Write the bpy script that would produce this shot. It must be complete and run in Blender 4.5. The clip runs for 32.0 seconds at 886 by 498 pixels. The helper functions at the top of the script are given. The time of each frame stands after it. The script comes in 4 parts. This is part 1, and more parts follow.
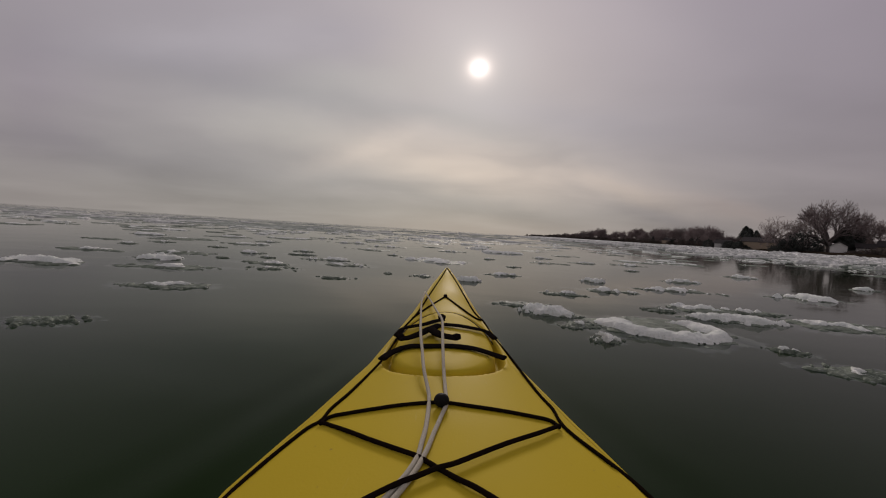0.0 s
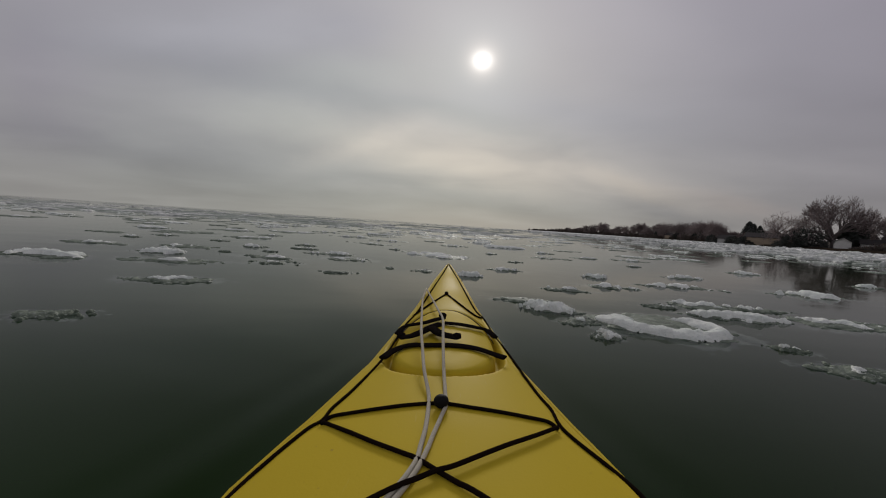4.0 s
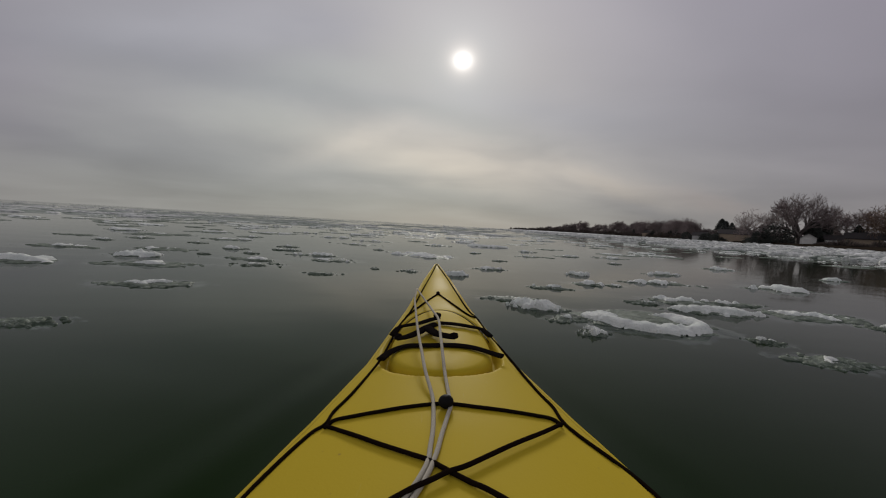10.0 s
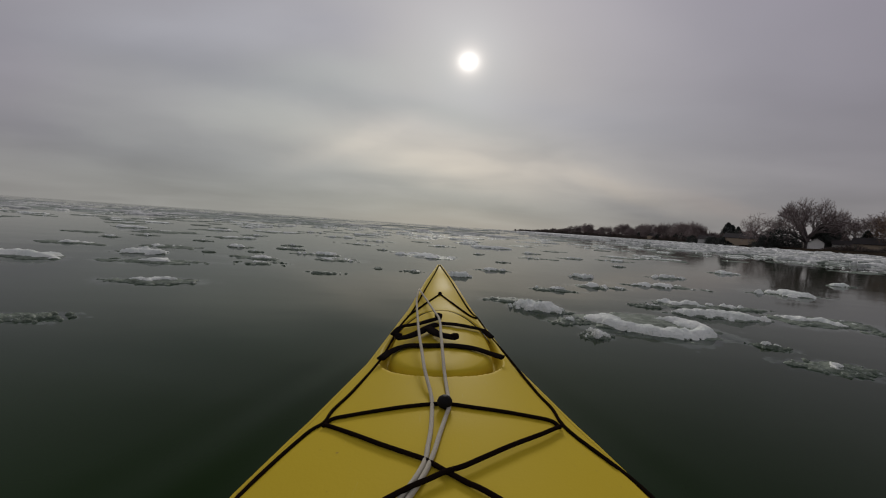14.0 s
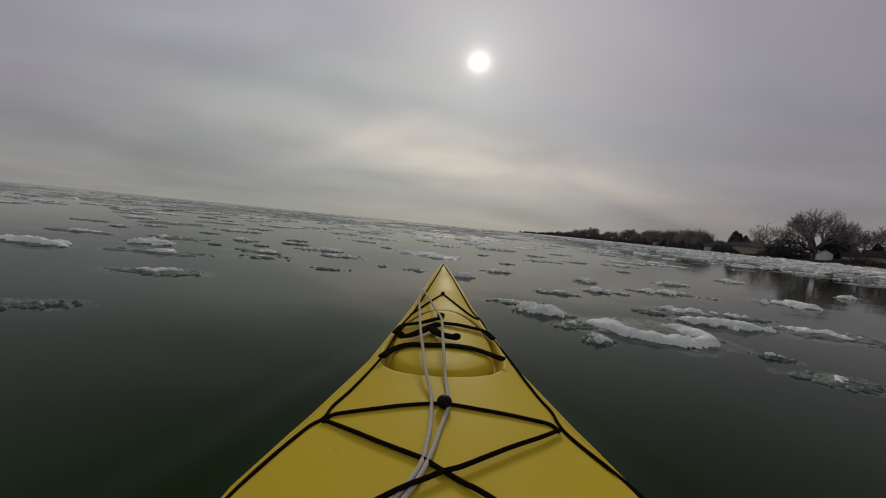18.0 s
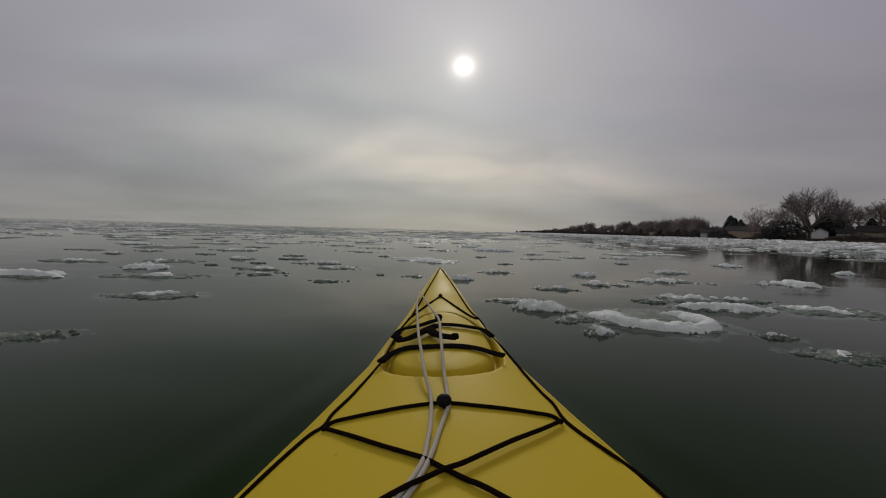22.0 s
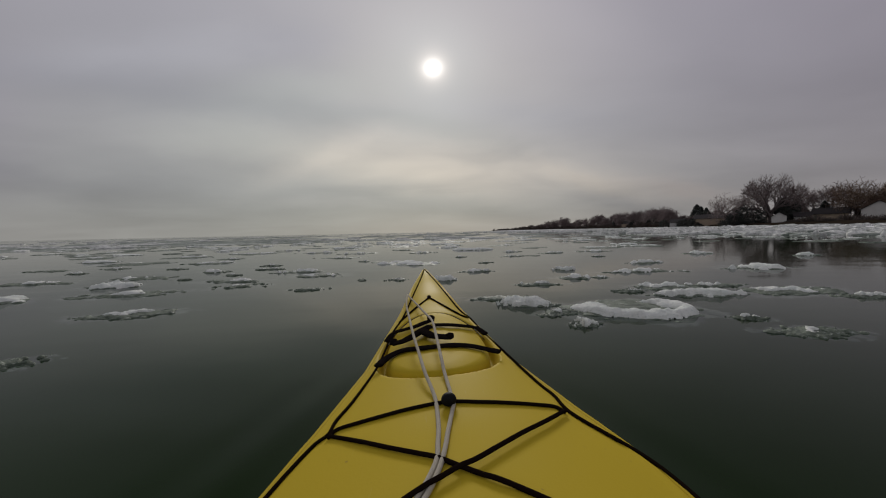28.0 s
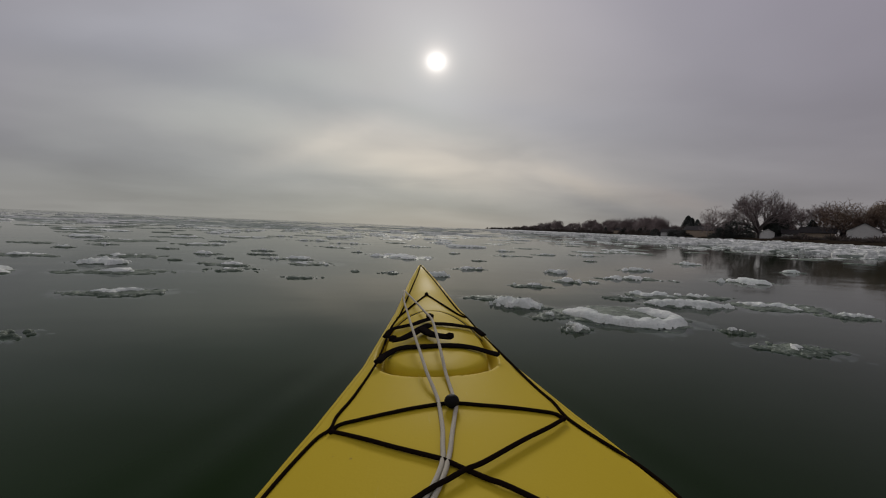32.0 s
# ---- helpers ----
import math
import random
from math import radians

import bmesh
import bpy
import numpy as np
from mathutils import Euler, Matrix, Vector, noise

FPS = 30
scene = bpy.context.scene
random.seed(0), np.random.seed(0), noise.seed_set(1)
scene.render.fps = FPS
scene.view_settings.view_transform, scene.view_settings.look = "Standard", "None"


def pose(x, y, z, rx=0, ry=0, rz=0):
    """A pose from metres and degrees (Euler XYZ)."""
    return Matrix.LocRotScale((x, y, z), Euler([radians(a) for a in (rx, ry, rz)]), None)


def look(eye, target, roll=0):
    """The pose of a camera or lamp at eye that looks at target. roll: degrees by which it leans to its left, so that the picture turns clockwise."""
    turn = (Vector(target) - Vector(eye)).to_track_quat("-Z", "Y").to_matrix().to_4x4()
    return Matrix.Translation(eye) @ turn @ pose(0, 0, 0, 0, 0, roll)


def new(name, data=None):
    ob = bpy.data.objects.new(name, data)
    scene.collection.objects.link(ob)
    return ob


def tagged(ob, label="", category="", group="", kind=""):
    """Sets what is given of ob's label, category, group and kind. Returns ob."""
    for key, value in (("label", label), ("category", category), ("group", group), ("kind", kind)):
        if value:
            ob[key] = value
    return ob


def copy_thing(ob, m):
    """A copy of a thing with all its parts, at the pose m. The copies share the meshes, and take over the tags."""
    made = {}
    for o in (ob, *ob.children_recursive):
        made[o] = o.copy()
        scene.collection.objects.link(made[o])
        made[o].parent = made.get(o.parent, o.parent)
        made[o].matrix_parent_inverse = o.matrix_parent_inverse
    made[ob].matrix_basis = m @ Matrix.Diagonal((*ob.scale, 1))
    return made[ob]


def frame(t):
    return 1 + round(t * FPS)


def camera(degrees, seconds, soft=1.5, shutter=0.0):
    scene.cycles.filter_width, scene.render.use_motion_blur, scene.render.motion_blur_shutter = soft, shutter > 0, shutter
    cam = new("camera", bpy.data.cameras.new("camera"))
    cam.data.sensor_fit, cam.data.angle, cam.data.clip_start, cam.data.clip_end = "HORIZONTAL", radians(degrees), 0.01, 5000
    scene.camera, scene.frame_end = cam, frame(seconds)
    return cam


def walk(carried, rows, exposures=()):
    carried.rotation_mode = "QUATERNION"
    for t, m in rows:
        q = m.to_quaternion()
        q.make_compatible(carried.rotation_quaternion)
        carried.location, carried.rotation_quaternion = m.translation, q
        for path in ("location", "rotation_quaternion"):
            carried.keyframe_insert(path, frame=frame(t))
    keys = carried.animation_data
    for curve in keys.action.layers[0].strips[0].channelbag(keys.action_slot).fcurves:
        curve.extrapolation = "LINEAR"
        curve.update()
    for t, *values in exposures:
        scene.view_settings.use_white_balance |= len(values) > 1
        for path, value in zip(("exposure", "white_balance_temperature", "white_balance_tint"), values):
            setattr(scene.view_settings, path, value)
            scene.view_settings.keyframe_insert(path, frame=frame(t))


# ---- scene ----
cam = camera(98.0, 32.0, soft=1.1, shutter=0.0)
walk(cam, [
    (0.0, pose(0.024, 0.001, 0.599, 87.24, -3.53, 0.81)),
    (0.5, pose(0.010, -0.000, 0.610, 86.59, -4.53, 0.30)),
    (1.0, pose(0.014, -0.000, 0.611, 86.52, -3.28, 0.04)),
    (1.5, pose(0.028, 0.001, 0.602, 87.05, -1.83, 0.41)),
    (2.0, pose(0.030, 0.000, 0.604, 86.92, -3.04, 1.07)),
    (2.5, pose(0.019, -0.002, 0.615, 86.25, -5.26, 1.26)),
    (4.5, pose(0.027, -0.001, 0.614, 86.36, -3.48, 1.04)),
    (5.0, pose(0.014, 0.000, 0.608, 86.71, -3.88, 0.29)),
    (5.5, pose(0.027, 0.001, 0.598, 87.36, 0.58, -0.62)),
    (6.0, pose(0.012, 0.000, 0.608, 86.72, -2.26, -0.48)),
    (6.5, pose(0.008, -0.000, 0.611, 86.50, -4.13, 0.04)),
    (7.0, pose(0.006, -0.000, 0.609, 86.62, -3.94, -0.21)),
    (7.5, pose(-0.010, 0.000, 0.609, 86.66, -3.59, -1.46)),
    (8.0, pose(-0.011, -0.000, 0.608, 86.78, -2.25, -2.12)),
    (8.5, pose(-0.002, 0.001, 0.602, 87.09, -1.89, -1.64)),
    (9.0, pose(0.003, 0.000, 0.606, 86.83, -2.46, -1.02)),
    (9.5, pose(-0.015, -0.001, 0.618, 86.12, -5.46, -1.00)),
    (10.0, pose(-0.009, -0.000, 0.613, 86.42, -3.31, -1.50)),
    (10.5, pose(0.015, 0.000, 0.605, 86.91, -0.54, -0.98)),
    (11.0, pose(0.017, 0.000, 0.606, 86.86, -1.81, -0.31)),
    (11.5, pose(-0.003, -0.000, 0.612, 86.46, -4.50, -0.61)),
    (12.0, pose(0.009, 0.000, 0.604, 87.00, -1.13, -1.15)),
    (12.5, pose(0.012, 0.001, 0.598, 87.32, -0.81, -1.11)),
    (13.0, pose(0.017, 0.000, 0.606, 86.84, -1.56, -0.44)),
    (13.5, pose(0.009, -0.001, 0.618, 86.15, -3.85, -0.00)),
    (14.0, pose(-0.003, -0.000, 0.612, 86.50, -3.91, -0.88)),
    (14.5, pose(0.003, 0.000, 0.602, 87.09, -0.73, -1.77)),
    (16.5, pose(0.009, -0.000, 0.610, 86.57, -3.62, -0.17)),
    (17.0, pose(0.020, 0.000, 0.601, 87.13, -0.05, -0.80)),
    (17.5, pose(0.026, 0.001, 0.598, 87.34, 0.31, -0.53)),
    (18.0, pose(-0.003, -0.001, 0.613, 86.38, -5.63, -0.12)),
    (18.5, pose(0.000, -0.001, 0.615, 86.29, -4.61, -0.30)),
    (19.0, pose(0.010, 0.001, 0.604, 86.99, -1.36, -1.02)),
    (19.5, pose(0.011, 0.000, 0.601, 87.14, -0.46, -1.29)),
    (20.0, pose(0.010, -0.000, 0.610, 86.65, -1.98, -0.75)),
    (20.5, pose(-0.005, -0.001, 0.617, 86.18, -4.97, -0.52)),
    (21.0, pose(-0.007, -0.000, 0.610, 86.59, -3.80, -1.19)),
    (21.5, pose(0.010, 0.001, 0.600, 87.20, -0.70, -1.29)),
    (22.0, pose(0.013, 0.001, 0.601, 87.17, -1.63, -0.66)),
    (22.5, pose(-0.003, -0.001, 0.617, 86.17, -4.44, -0.61)),
    (23.0, pose(-0.003, -0.000, 0.611, 86.58, -2.48, -1.46)),
    (23.5, pose(-0.002, 0.000, 0.605, 86.95, -1.09, -1.95)),
    (24.0, pose(0.011, 0.000, 0.602, 87.07, -0.43, -1.33)),
    (24.5, pose(-0.006, -0.000, 0.612, 86.47, -3.67, -1.19)),
    (25.0, pose(-0.034, -0.001, 0.616, 86.22, -5.80, -2.19)),
    (25.5, pose(-0.018, -0.001, 0.614, 86.43, -1.45, -2.89)),
    (27.5, pose(-0.043, -0.001, 0.613, 86.54, -3.28, -3.85)),
    (28.0, pose(-0.018, -0.002, 0.598, 87.42, 1.23, -3.97)),
    (28.5, pose(-0.049, -0.000, 0.610, 86.66, -4.21, -3.93)),
    (29.0, pose(-0.068, -0.001, 0.618, 86.23, -5.94, -4.44)),
    (29.5, pose(-0.058, -0.002, 0.616, 86.41, -3.51, -4.82)),
    (30.0, pose(-0.042, -0.003, 0.610, 86.78, -0.93, -4.80)),
    (30.5, pose(-0.038, -0.002, 0.607, 86.92, -0.93, -4.52)),
    (31.0, pose(-0.067, -0.002, 0.620, 86.11, -5.57, -4.54)),
    (31.5, pose(-0.071, -0.002, 0.622, 86.06, -5.29, -4.90)),
    (32.0, pose(-0.053, -0.002, 0.611, 86.71, -2.39, -4.95)),
], exposures=[(0.0, 0.03, 6770, 17.0), (1.0, 0.03, 6600, 13.0), (2.0, 0.03, 6420, 10.0), (32.0, 0.03, 6420, 10.0)])

# ---------------------------------------------------------------- sky and sun
SUN_AZ, SUN_EL = radians(3.0), radians(22.6)
SUN_DIR = Vector((math.sin(SUN_AZ) * math.cos(SUN_EL), math.cos(SUN_AZ) * math.cos(SUN_EL), math.sin(SUN_EL)))


class Graph:
    """Short hand for wiring shader nodes."""

    def __init__(self, tree):
        self.tree = tree
        self.tree.nodes.clear()

    def node(self, kind, values=None, operation=None, clamp=False):
        n = self.tree.nodes.new(kind)
        if operation:
            n.operation = operation
        if clamp:
            n.use_clamp = True
        for key, value in (values or {}).items():
            if isinstance(value, bpy.types.NodeSocket):
                self.tree.links.new(value, n.inputs[key])
            else:
                n.inputs[key].default_value = value
        return n

    def math(self, operation, a, b=0.0, c=0.0, clamp=False):
        return self.node("ShaderNodeMath", {0: a, 1: b, 2: c}, operation=operation, clamp=clamp).outputs[0]

    def vmath(self, operation, a, b=(0, 0, 0)):
        return self.node("ShaderNodeVectorMath", {0: a, 1: b}, operation=operation)

    def mix(self, fac, a, b, blend="MIX"):
        n = self.node("ShaderNodeMix")
        n.data_type, n.blend_type, n.clamp_factor = "RGBA", blend, True
        for key, value in ((0, fac), (6, a), (7, b)):
            if isinstance(value, bpy.types.NodeSocket):
                self.tree.links.new(value, n.inputs[key])
            else:
                n.inputs[key].default_value = value
        return n.outputs[2]

    def ramp(self, fac, stops):
        n = self.node("ShaderNodeValToRGB", {0: fac})
        e = n.color_ramp.elements
        while len(e) < len(stops):
            e.new(0.5)
        for i, (pos, col) in enumerate(stops):
            e[i].position = pos
            e[i].color = (*col, 1) if len(col) == 3 else col
        return n.outputs[0]

    def noise(self, vector, scale, detail=4.0, rough=0.55, distortion=0.0):
        n = self.node("ShaderNodeTexNoise", {"Vector": vector, "Scale": scale, "Detail": detail,
                                             "Roughness": rough, "Distortion": distortion})
        return n.outputs[0]


# thin and thick places in the cloud: across, up, half-width, half-height, tilt, added light
CLOUDS = [
    (-0.615, 0.445, 0.385, 0.062, 3, (0.04, 0.042, 0.05)),
    (-0.654, 0.359, 0.330, 0.051, -8, (-0.022, -0.02, -0.016)),
    (-0.453, 0.255, 0.220, 0.066, -6, (0.07, 0.076, 0.058)),
    (-0.932, 0.149, 0.385, 0.044, -7, (-0.034, -0.034, -0.028)),
    (-0.279, 0.479, 0.128, 0.066, -10, (-0.032, -0.03, -0.02)),
    (-0.267, 0.374, 0.211, 0.048, 4, (0.024, 0.034, 0.022)),
    (-0.170, 0.300, 0.248, 0.037, -5, (-0.022, -0.014, -0.014)),
    (0.048, 0.270, 0.229, 0.037, -11, (-0.036, -0.028, -0.026)),
    (-0.243, 0.189, 0.147, 0.028, 22, (0.082, 0.068, 0.052)),
    (0.026, 0.163, 0.293, 0.055, -7, (0.076, 0.054, 0.034)),
    (-0.201, 0.081, 0.156, 0.013, -3, (0.04, 0.036, 0.034)),
    (0.061, 0.071, 0.257, 0.026, -5, (-0.052, -0.044, -0.036)),
    (0.462, 0.127, 0.156, 0.031, -12, (0.066, 0.048, 0.024)),
    (0.725, 0.099, 0.156, 0.022, -10, (0.034, 0.02, 0.01)),
    (0.564, 0.067, 0.174, 0.026, -9, (-0.044, -0.04, -0.03)),
    (0.196, 0.314, 0.275, 0.051, -6, (-0.024, -0.016, -0.002)),
    (-1.093, 0.294, 0.147, 0.183, 0, (-0.022, -0.03, -0.016)),
    (0.476, 0.517, 0.220, 0.110, -20, (0.02, 0.018, 0.018)),
]


def make_sky():
    world = bpy.data.worlds.new("overcast_sky")
    world.use_nodes = True
    scene.world = world
    g = Graph(world.node_tree)
    way = g.vmath("NORMALIZE", g.node("ShaderNodeTexCoord").outputs["Generated"]).outputs[0]
    sep = g.node("ShaderNodeSeparateXYZ", {0: way})
    x, y, z = sep.outputs
    up = g.math("MAXIMUM", z, 0.0)
    # thin layered cloud, seen on a flat layer above the lake
    deep = g.math("ADD", up, 0.13)
    layer = g.node("ShaderNodeCombineXYZ", {0: g.math("DIVIDE", x, deep), 1: g.math("DIVIDE", y, deep), 2: 2.7}).outputs[0]
    wide = g.noise(layer, 0.42, 3.0, 0.45, 0.25)
    fine = g.noise(g.vmath("MULTIPLY", layer, (1.0, 1.15, 1.0)).outputs[0], 0.8, 3.5, 0.48, 0.30)
    base = g.ramp(up, [(0.0, (0.284, 0.290, 0.275)), (0.05, (0.272, 0.279, 0.270)), (0.13, (0.285, 0.291, 0.292)),
                       (0.28, (0.310, 0.312, 0.332)), (0.5, (0.342, 0.335, 0.376)), (0.62, (0.325, 0.318, 0.350)), (1.0, (0.285, 0.282, 0.305))])
    cloud = g.math("ADD", g.math("MULTIPLY", g.math("SUBTRACT", wide, 0.5), 0.16),
                   g.math("MULTIPLY", g.math("SUBTRACT", fine, 0.5), 0.34))
    toward = g.vmath("DOT_PRODUCT", way, tuple(SUN_DIR)).outputs["Value"]
    toward = g.math("MAXIMUM", toward, 0.0)
    broad = g.math("POWER", toward, 7.0)
    halo = g.math("POWER", toward, 160.0)
    thin = g.math("POWER", toward, 16.0)
    near = g.math("POWER", toward, 1500.0)
    # the veiled disc of the sun, blurred by thin cloud
    sx = g.math("SUBTRACT", x, SUN_DIR.x)
    sz = g.math("MULTIPLY", g.math("SUBTRACT", z, SUN_DIR.z), 1.25)
    apart = g.math("ADD", g.math("MULTIPLY", sx, sx), g.math("MULTIPLY", sz, sz))
    disc = g.math("MULTIPLY", g.math("EXPONENT", g.math("MULTIPLY", apart, -2700.0)), g.math("GREATER_THAN", y, 0.0))
    shade = g.math("ADD", g.math("MULTIPLY_ADD", x, -0.13, 0.885), cloud)
    shade = g.math("ADD", shade, g.math("MULTIPLY", broad, 0.13))
    # unseen sky behind raised smoothly, an added fill for surfaces facing back
    shade = g.math("ADD", shade, g.math("MULTIPLY", g.math("MAXIMUM", g.math("MULTIPLY", y, -1.0), 0.0), 0.28))
    # lens falloff put into the sky colour: dimmer low down on the left
    low = g.math("SUBTRACT", 1.0, g.math("MINIMUM", g.math("MULTIPLY", up, 3.0), 1.0))
    left_dim = g.math("MULTIPLY", g.math("MAXIMUM", g.math("SUBTRACT", -0.30, x), 0.0), low)
    shade = g.math("SUBTRACT", shade, g.math("MULTIPLY", left_dim, 0.20))
    col = g.vmath("SCALE", base)
    g.tree.links.new(shade, col.inputs["Scale"])
    col = col.outputs[0]
    # warm thin cloud in the gap under the sun
    ez = g.math("DIVIDE", g.math("SUBTRACT", g.math("MULTIPLY_ADD", x, 0.06, up), 0.168), 0.062)
    ex = g.math("DIVIDE", g.math("SUBTRACT", x, 0.05), 0.38)
    veil = g.math("EXPONENT", g.math("MULTIPLY", g.math("ADD", g.math("MULTIPLY", ez, ez), g.math("MULTIPLY", ex, ex)), -1.0))
    veil = g.math("MULTIPLY", veil, g.math("GREATER_THAN", y, 0.0))
    streak = g.node("ShaderNodeMapRange", {0: fine, 1: 0.36, 2: 0.62, 3: 0.30, 4: 1.0}).outputs[0]
    veil = g.math("MULTIPLY", veil, streak)

    def added(colour, amount, tint):
        s = g.node("ShaderNodeVectorMath", {0: tint}, operation="SCALE")
        g.tree.links.new(amount, s.inputs["Scale"])
        return g.vmath("ADD", colour, s.outputs[0]).outputs[0]

    col = added(col, veil, (0.160, 0.134, 0.092))
    ahead = g.math("MAXIMUM", y, 0.08)
    flat = g.node("ShaderNodeCombineXYZ", {0: g.math("DIVIDE", x, ahead), 1: g.math("DIVIDE", z, ahead), 2: 0.0}).outputs[0]
    drift = g.node("ShaderNodeTexNoise", {"Vector": g.vmath("MULTIPLY", flat, (1.0, 2.2, 1.0)).outputs[0], "Scale": 4.0, "Detail": 5.0, "Roughness": 0.55})
    sway = g.vmath("MULTIPLY", g.vmath("SUBTRACT", drift.outputs["Color"], (0.5, 0.5, 0.5)).outputs[0], (0.22, 0.075, 0.0)).outputs[0]
    flat = g.vmath("ADD", flat, sway).outputs[0]
    for u, v, wide_u, wide_v, tilt, light in CLOUDS:
        m = g.node("ShaderNodeMapping", {"Vector": flat, "Location": (u, v, 0), "Rotation": (0, 0, radians(tilt)), "Scale": (wide_u, wide_v, 1)})
        m.vector_type = "TEXTURE"
        apart2 = g.vmath("DOT_PRODUCT", m.outputs[0], m.outputs[0]).outputs["Value"]
        col = added(col, g.math("EXPONENT", g.math("MULTIPLY", apart2, -1.0)), light)
    col = added(col, thin, (0.142, 0.129, 0.102))
    col = added(col, halo, (0.050, 0.066, 0.066))
    col = added(col, near, (0.30, 0.25, 0.215))
    col = added(col, disc, (0.95, 0.93, 0.88))
    sky = g.node("ShaderNodeTexSky")
    sky.sky_type, sky.sun_disc, sky.sun_elevation, sky.sun_rotation = "NISHITA", False, SUN_EL, SUN_AZ
    sky.air_density, sky.dust_density = 1.0, 1.0
    blue = g.node("ShaderNodeVectorMath", {0: sky.outputs[0]}, operation="SCALE")
    blue.inputs["Scale"].default_value = 0.002
    col = g.vmath("ADD", col, blue.outputs[0]).outputs[0]
    side = g.math("MULTIPLY", x, x)
    tone = g.node("ShaderNodeCombineXYZ", {0: g.math("ADD", g.math("MULTIPLY_ADD", side, 0.062, 1.004), g.math("MULTIPLY", x, 0.025)), 1: g.math("MULTIPLY_ADD", side, -0.040, 1.0),
                                           2: g.math("ADD", g.math("MULTIPLY_ADD", side, 0.035, 0.985), g.math("MULTIPLY", x, 0.03))}).outputs[0]
    col = g.vmath("MULTIPLY", col, tone).outputs[0]
    back = g.node("ShaderNodeBackground", {"Color": col, "Strength": 1.0})
    out = g.node("ShaderNodeOutputWorld")
    g.tree.links.new(back.outputs[0], out.inputs[0])


make_sky()
sun = new("sun", bpy.data.lights.new("sun", "SUN"))
sun.data.energy, sun.data.angle, sun.data.color = 1.3, radians(12), (1.0, 0.95, 0.87)
sun.matrix_world = look(tuple(SUN_DIR * 100), (0, 0, 0))


# ---------------------------------------------------------------- materials
def material(name, colour, rough, build=None, metal=0.0, ior=1.45, gloss=0.5):
    m = bpy.data.materials.new(name)
    m.use_nodes = True
    g = Graph(m.node_tree)
    b = g.node("ShaderNodeBsdfPrincipled", {"Base Color": (*colour, 1), "Roughness": rough, "Metallic": metal, "IOR": ior,
                                            "Specular IOR Level": gloss})
    out = g.node("ShaderNodeOutputMaterial")
    g.tree.links.new(b.outputs[0], out.inputs[0])
    if build:
        build(g, b)
    return m


def wire(g, a, b):
    g.tree.links.new(a, b)


def bump(g, b, height, strength, distance):
    n = g.node("ShaderNodeBump", {"Strength": strength, "Distance": distance, "Height": height})
    wire(g, n.outputs[0], b.inputs["Normal"])


def place(g):
    return g.node("ShaderNodeNewGeometry").outputs["Position"]


def own(g):
    return g.node("ShaderNodeTexCoord").outputs["Object"]


def chance(g):
    return g.node("ShaderNodeObjectInfo").outputs["Random"]


def water_look(g, b):
    p = place(g)
    murk = g.ramp(g.noise(p, 0.32, 4.0, 0.55), [(0.36, (0, 0, 0)), (0.66, (1, 1, 1))])
    # base colour greener and paler towards -x
    across = g.node("ShaderNodeMapRange", {0: g.node("ShaderNodeSeparateXYZ", {0: p}).outputs[0], 1: 5.0, 2: -4.0, 3: 0.0, 4: 1.0}).outputs[0]
    right_tone = g.mix(murk, (0.0045, 0.0110, 0.0006, 1), (0.0070, 0.0155, 0.0018, 1))
    left_tone = g.mix(murk, (0.0050, 0.0185, 0.0026, 1), (0.0095, 0.0300, 0.0058, 1))
    wire(g, g.mix(across, right_tone, left_tone), b.inputs["Base Color"])
    b.inputs["Specular Tint"].default_value = (0.86, 1.0, 0.52, 1)
    slow = g.noise(g.vmath("MULTIPLY", p, (0.8, 1.4, 1)).outputs[0], 1.1, 2.0, 0.4)
    quick = g.noise(g.vmath("MULTIPLY", p, (1.0, 1.7, 1)).outputs[0], 7.0, 3.0, 0.5)
    calm = g.noise(p, 0.11, 2.0, 0.5)
    wave = g.math("ADD", slow, g.math("MULTIPLY", g.math("MULTIPLY", quick, calm), 0.10))
    # the low bow wave that spreads from the hull on both sides
    sep = g.node("ShaderNodeSeparateXYZ", {0: p})
    along = g.math("SUBTRACT", 2.35, sep.outputs[1])
    off = g.math("SUBTRACT", g.math("ABSOLUTE", sep.outputs[0]), g.math("ADD", 0.03, g.math("MULTIPLY", along, 0.30)))
    crest = g.math("MULTIPLY", g.math("SINE", g.math("MULTIPLY", off, 24.0)),
                   g.math("EXPONENT", g.math("MULTIPLY", g.math("MULTIPLY", off, off), -22.0)))
    started = g.math("MULTIPLY", g.math("GREATER_THAN", along, 0.0), g.math("MINIMUM", g.math("MULTIPLY", g.math("MAXIMUM", along, 0.0), 0.5), 1.0))
    wave = g.math("ADD", wave, g.math("MULTIPLY", g.math("MULTIPLY", crest, started), 0.8))
    bump(g, b, wave, 0.22, 0.02)


def snow_look(g, b):
    p = place(g)
    patch = g.noise(p, 3.5, 5.0, 0.6)
    grain = g.noise(p, 60.0, 4.0, 0.65)
    c = g.mix(g.ramp(patch, [(0.35, (0, 0, 0)), (0.68, (1, 1, 1))]), (0.65, 0.690, 0.650, 1), (0.86, 0.87, 0.825, 1))
    c = g.mix(g.ramp(grain, [(0.55, (0, 0, 0)), (0.75, (1, 1, 1))]), c, (0.48, 0.535, 0.505, 1))
    wire(g, c, b.inputs["Base Color"])
    bump(g, b, g.math("ADD", grain, g.math("MULTIPLY", patch, 1.2)), 0.75, 0.02)


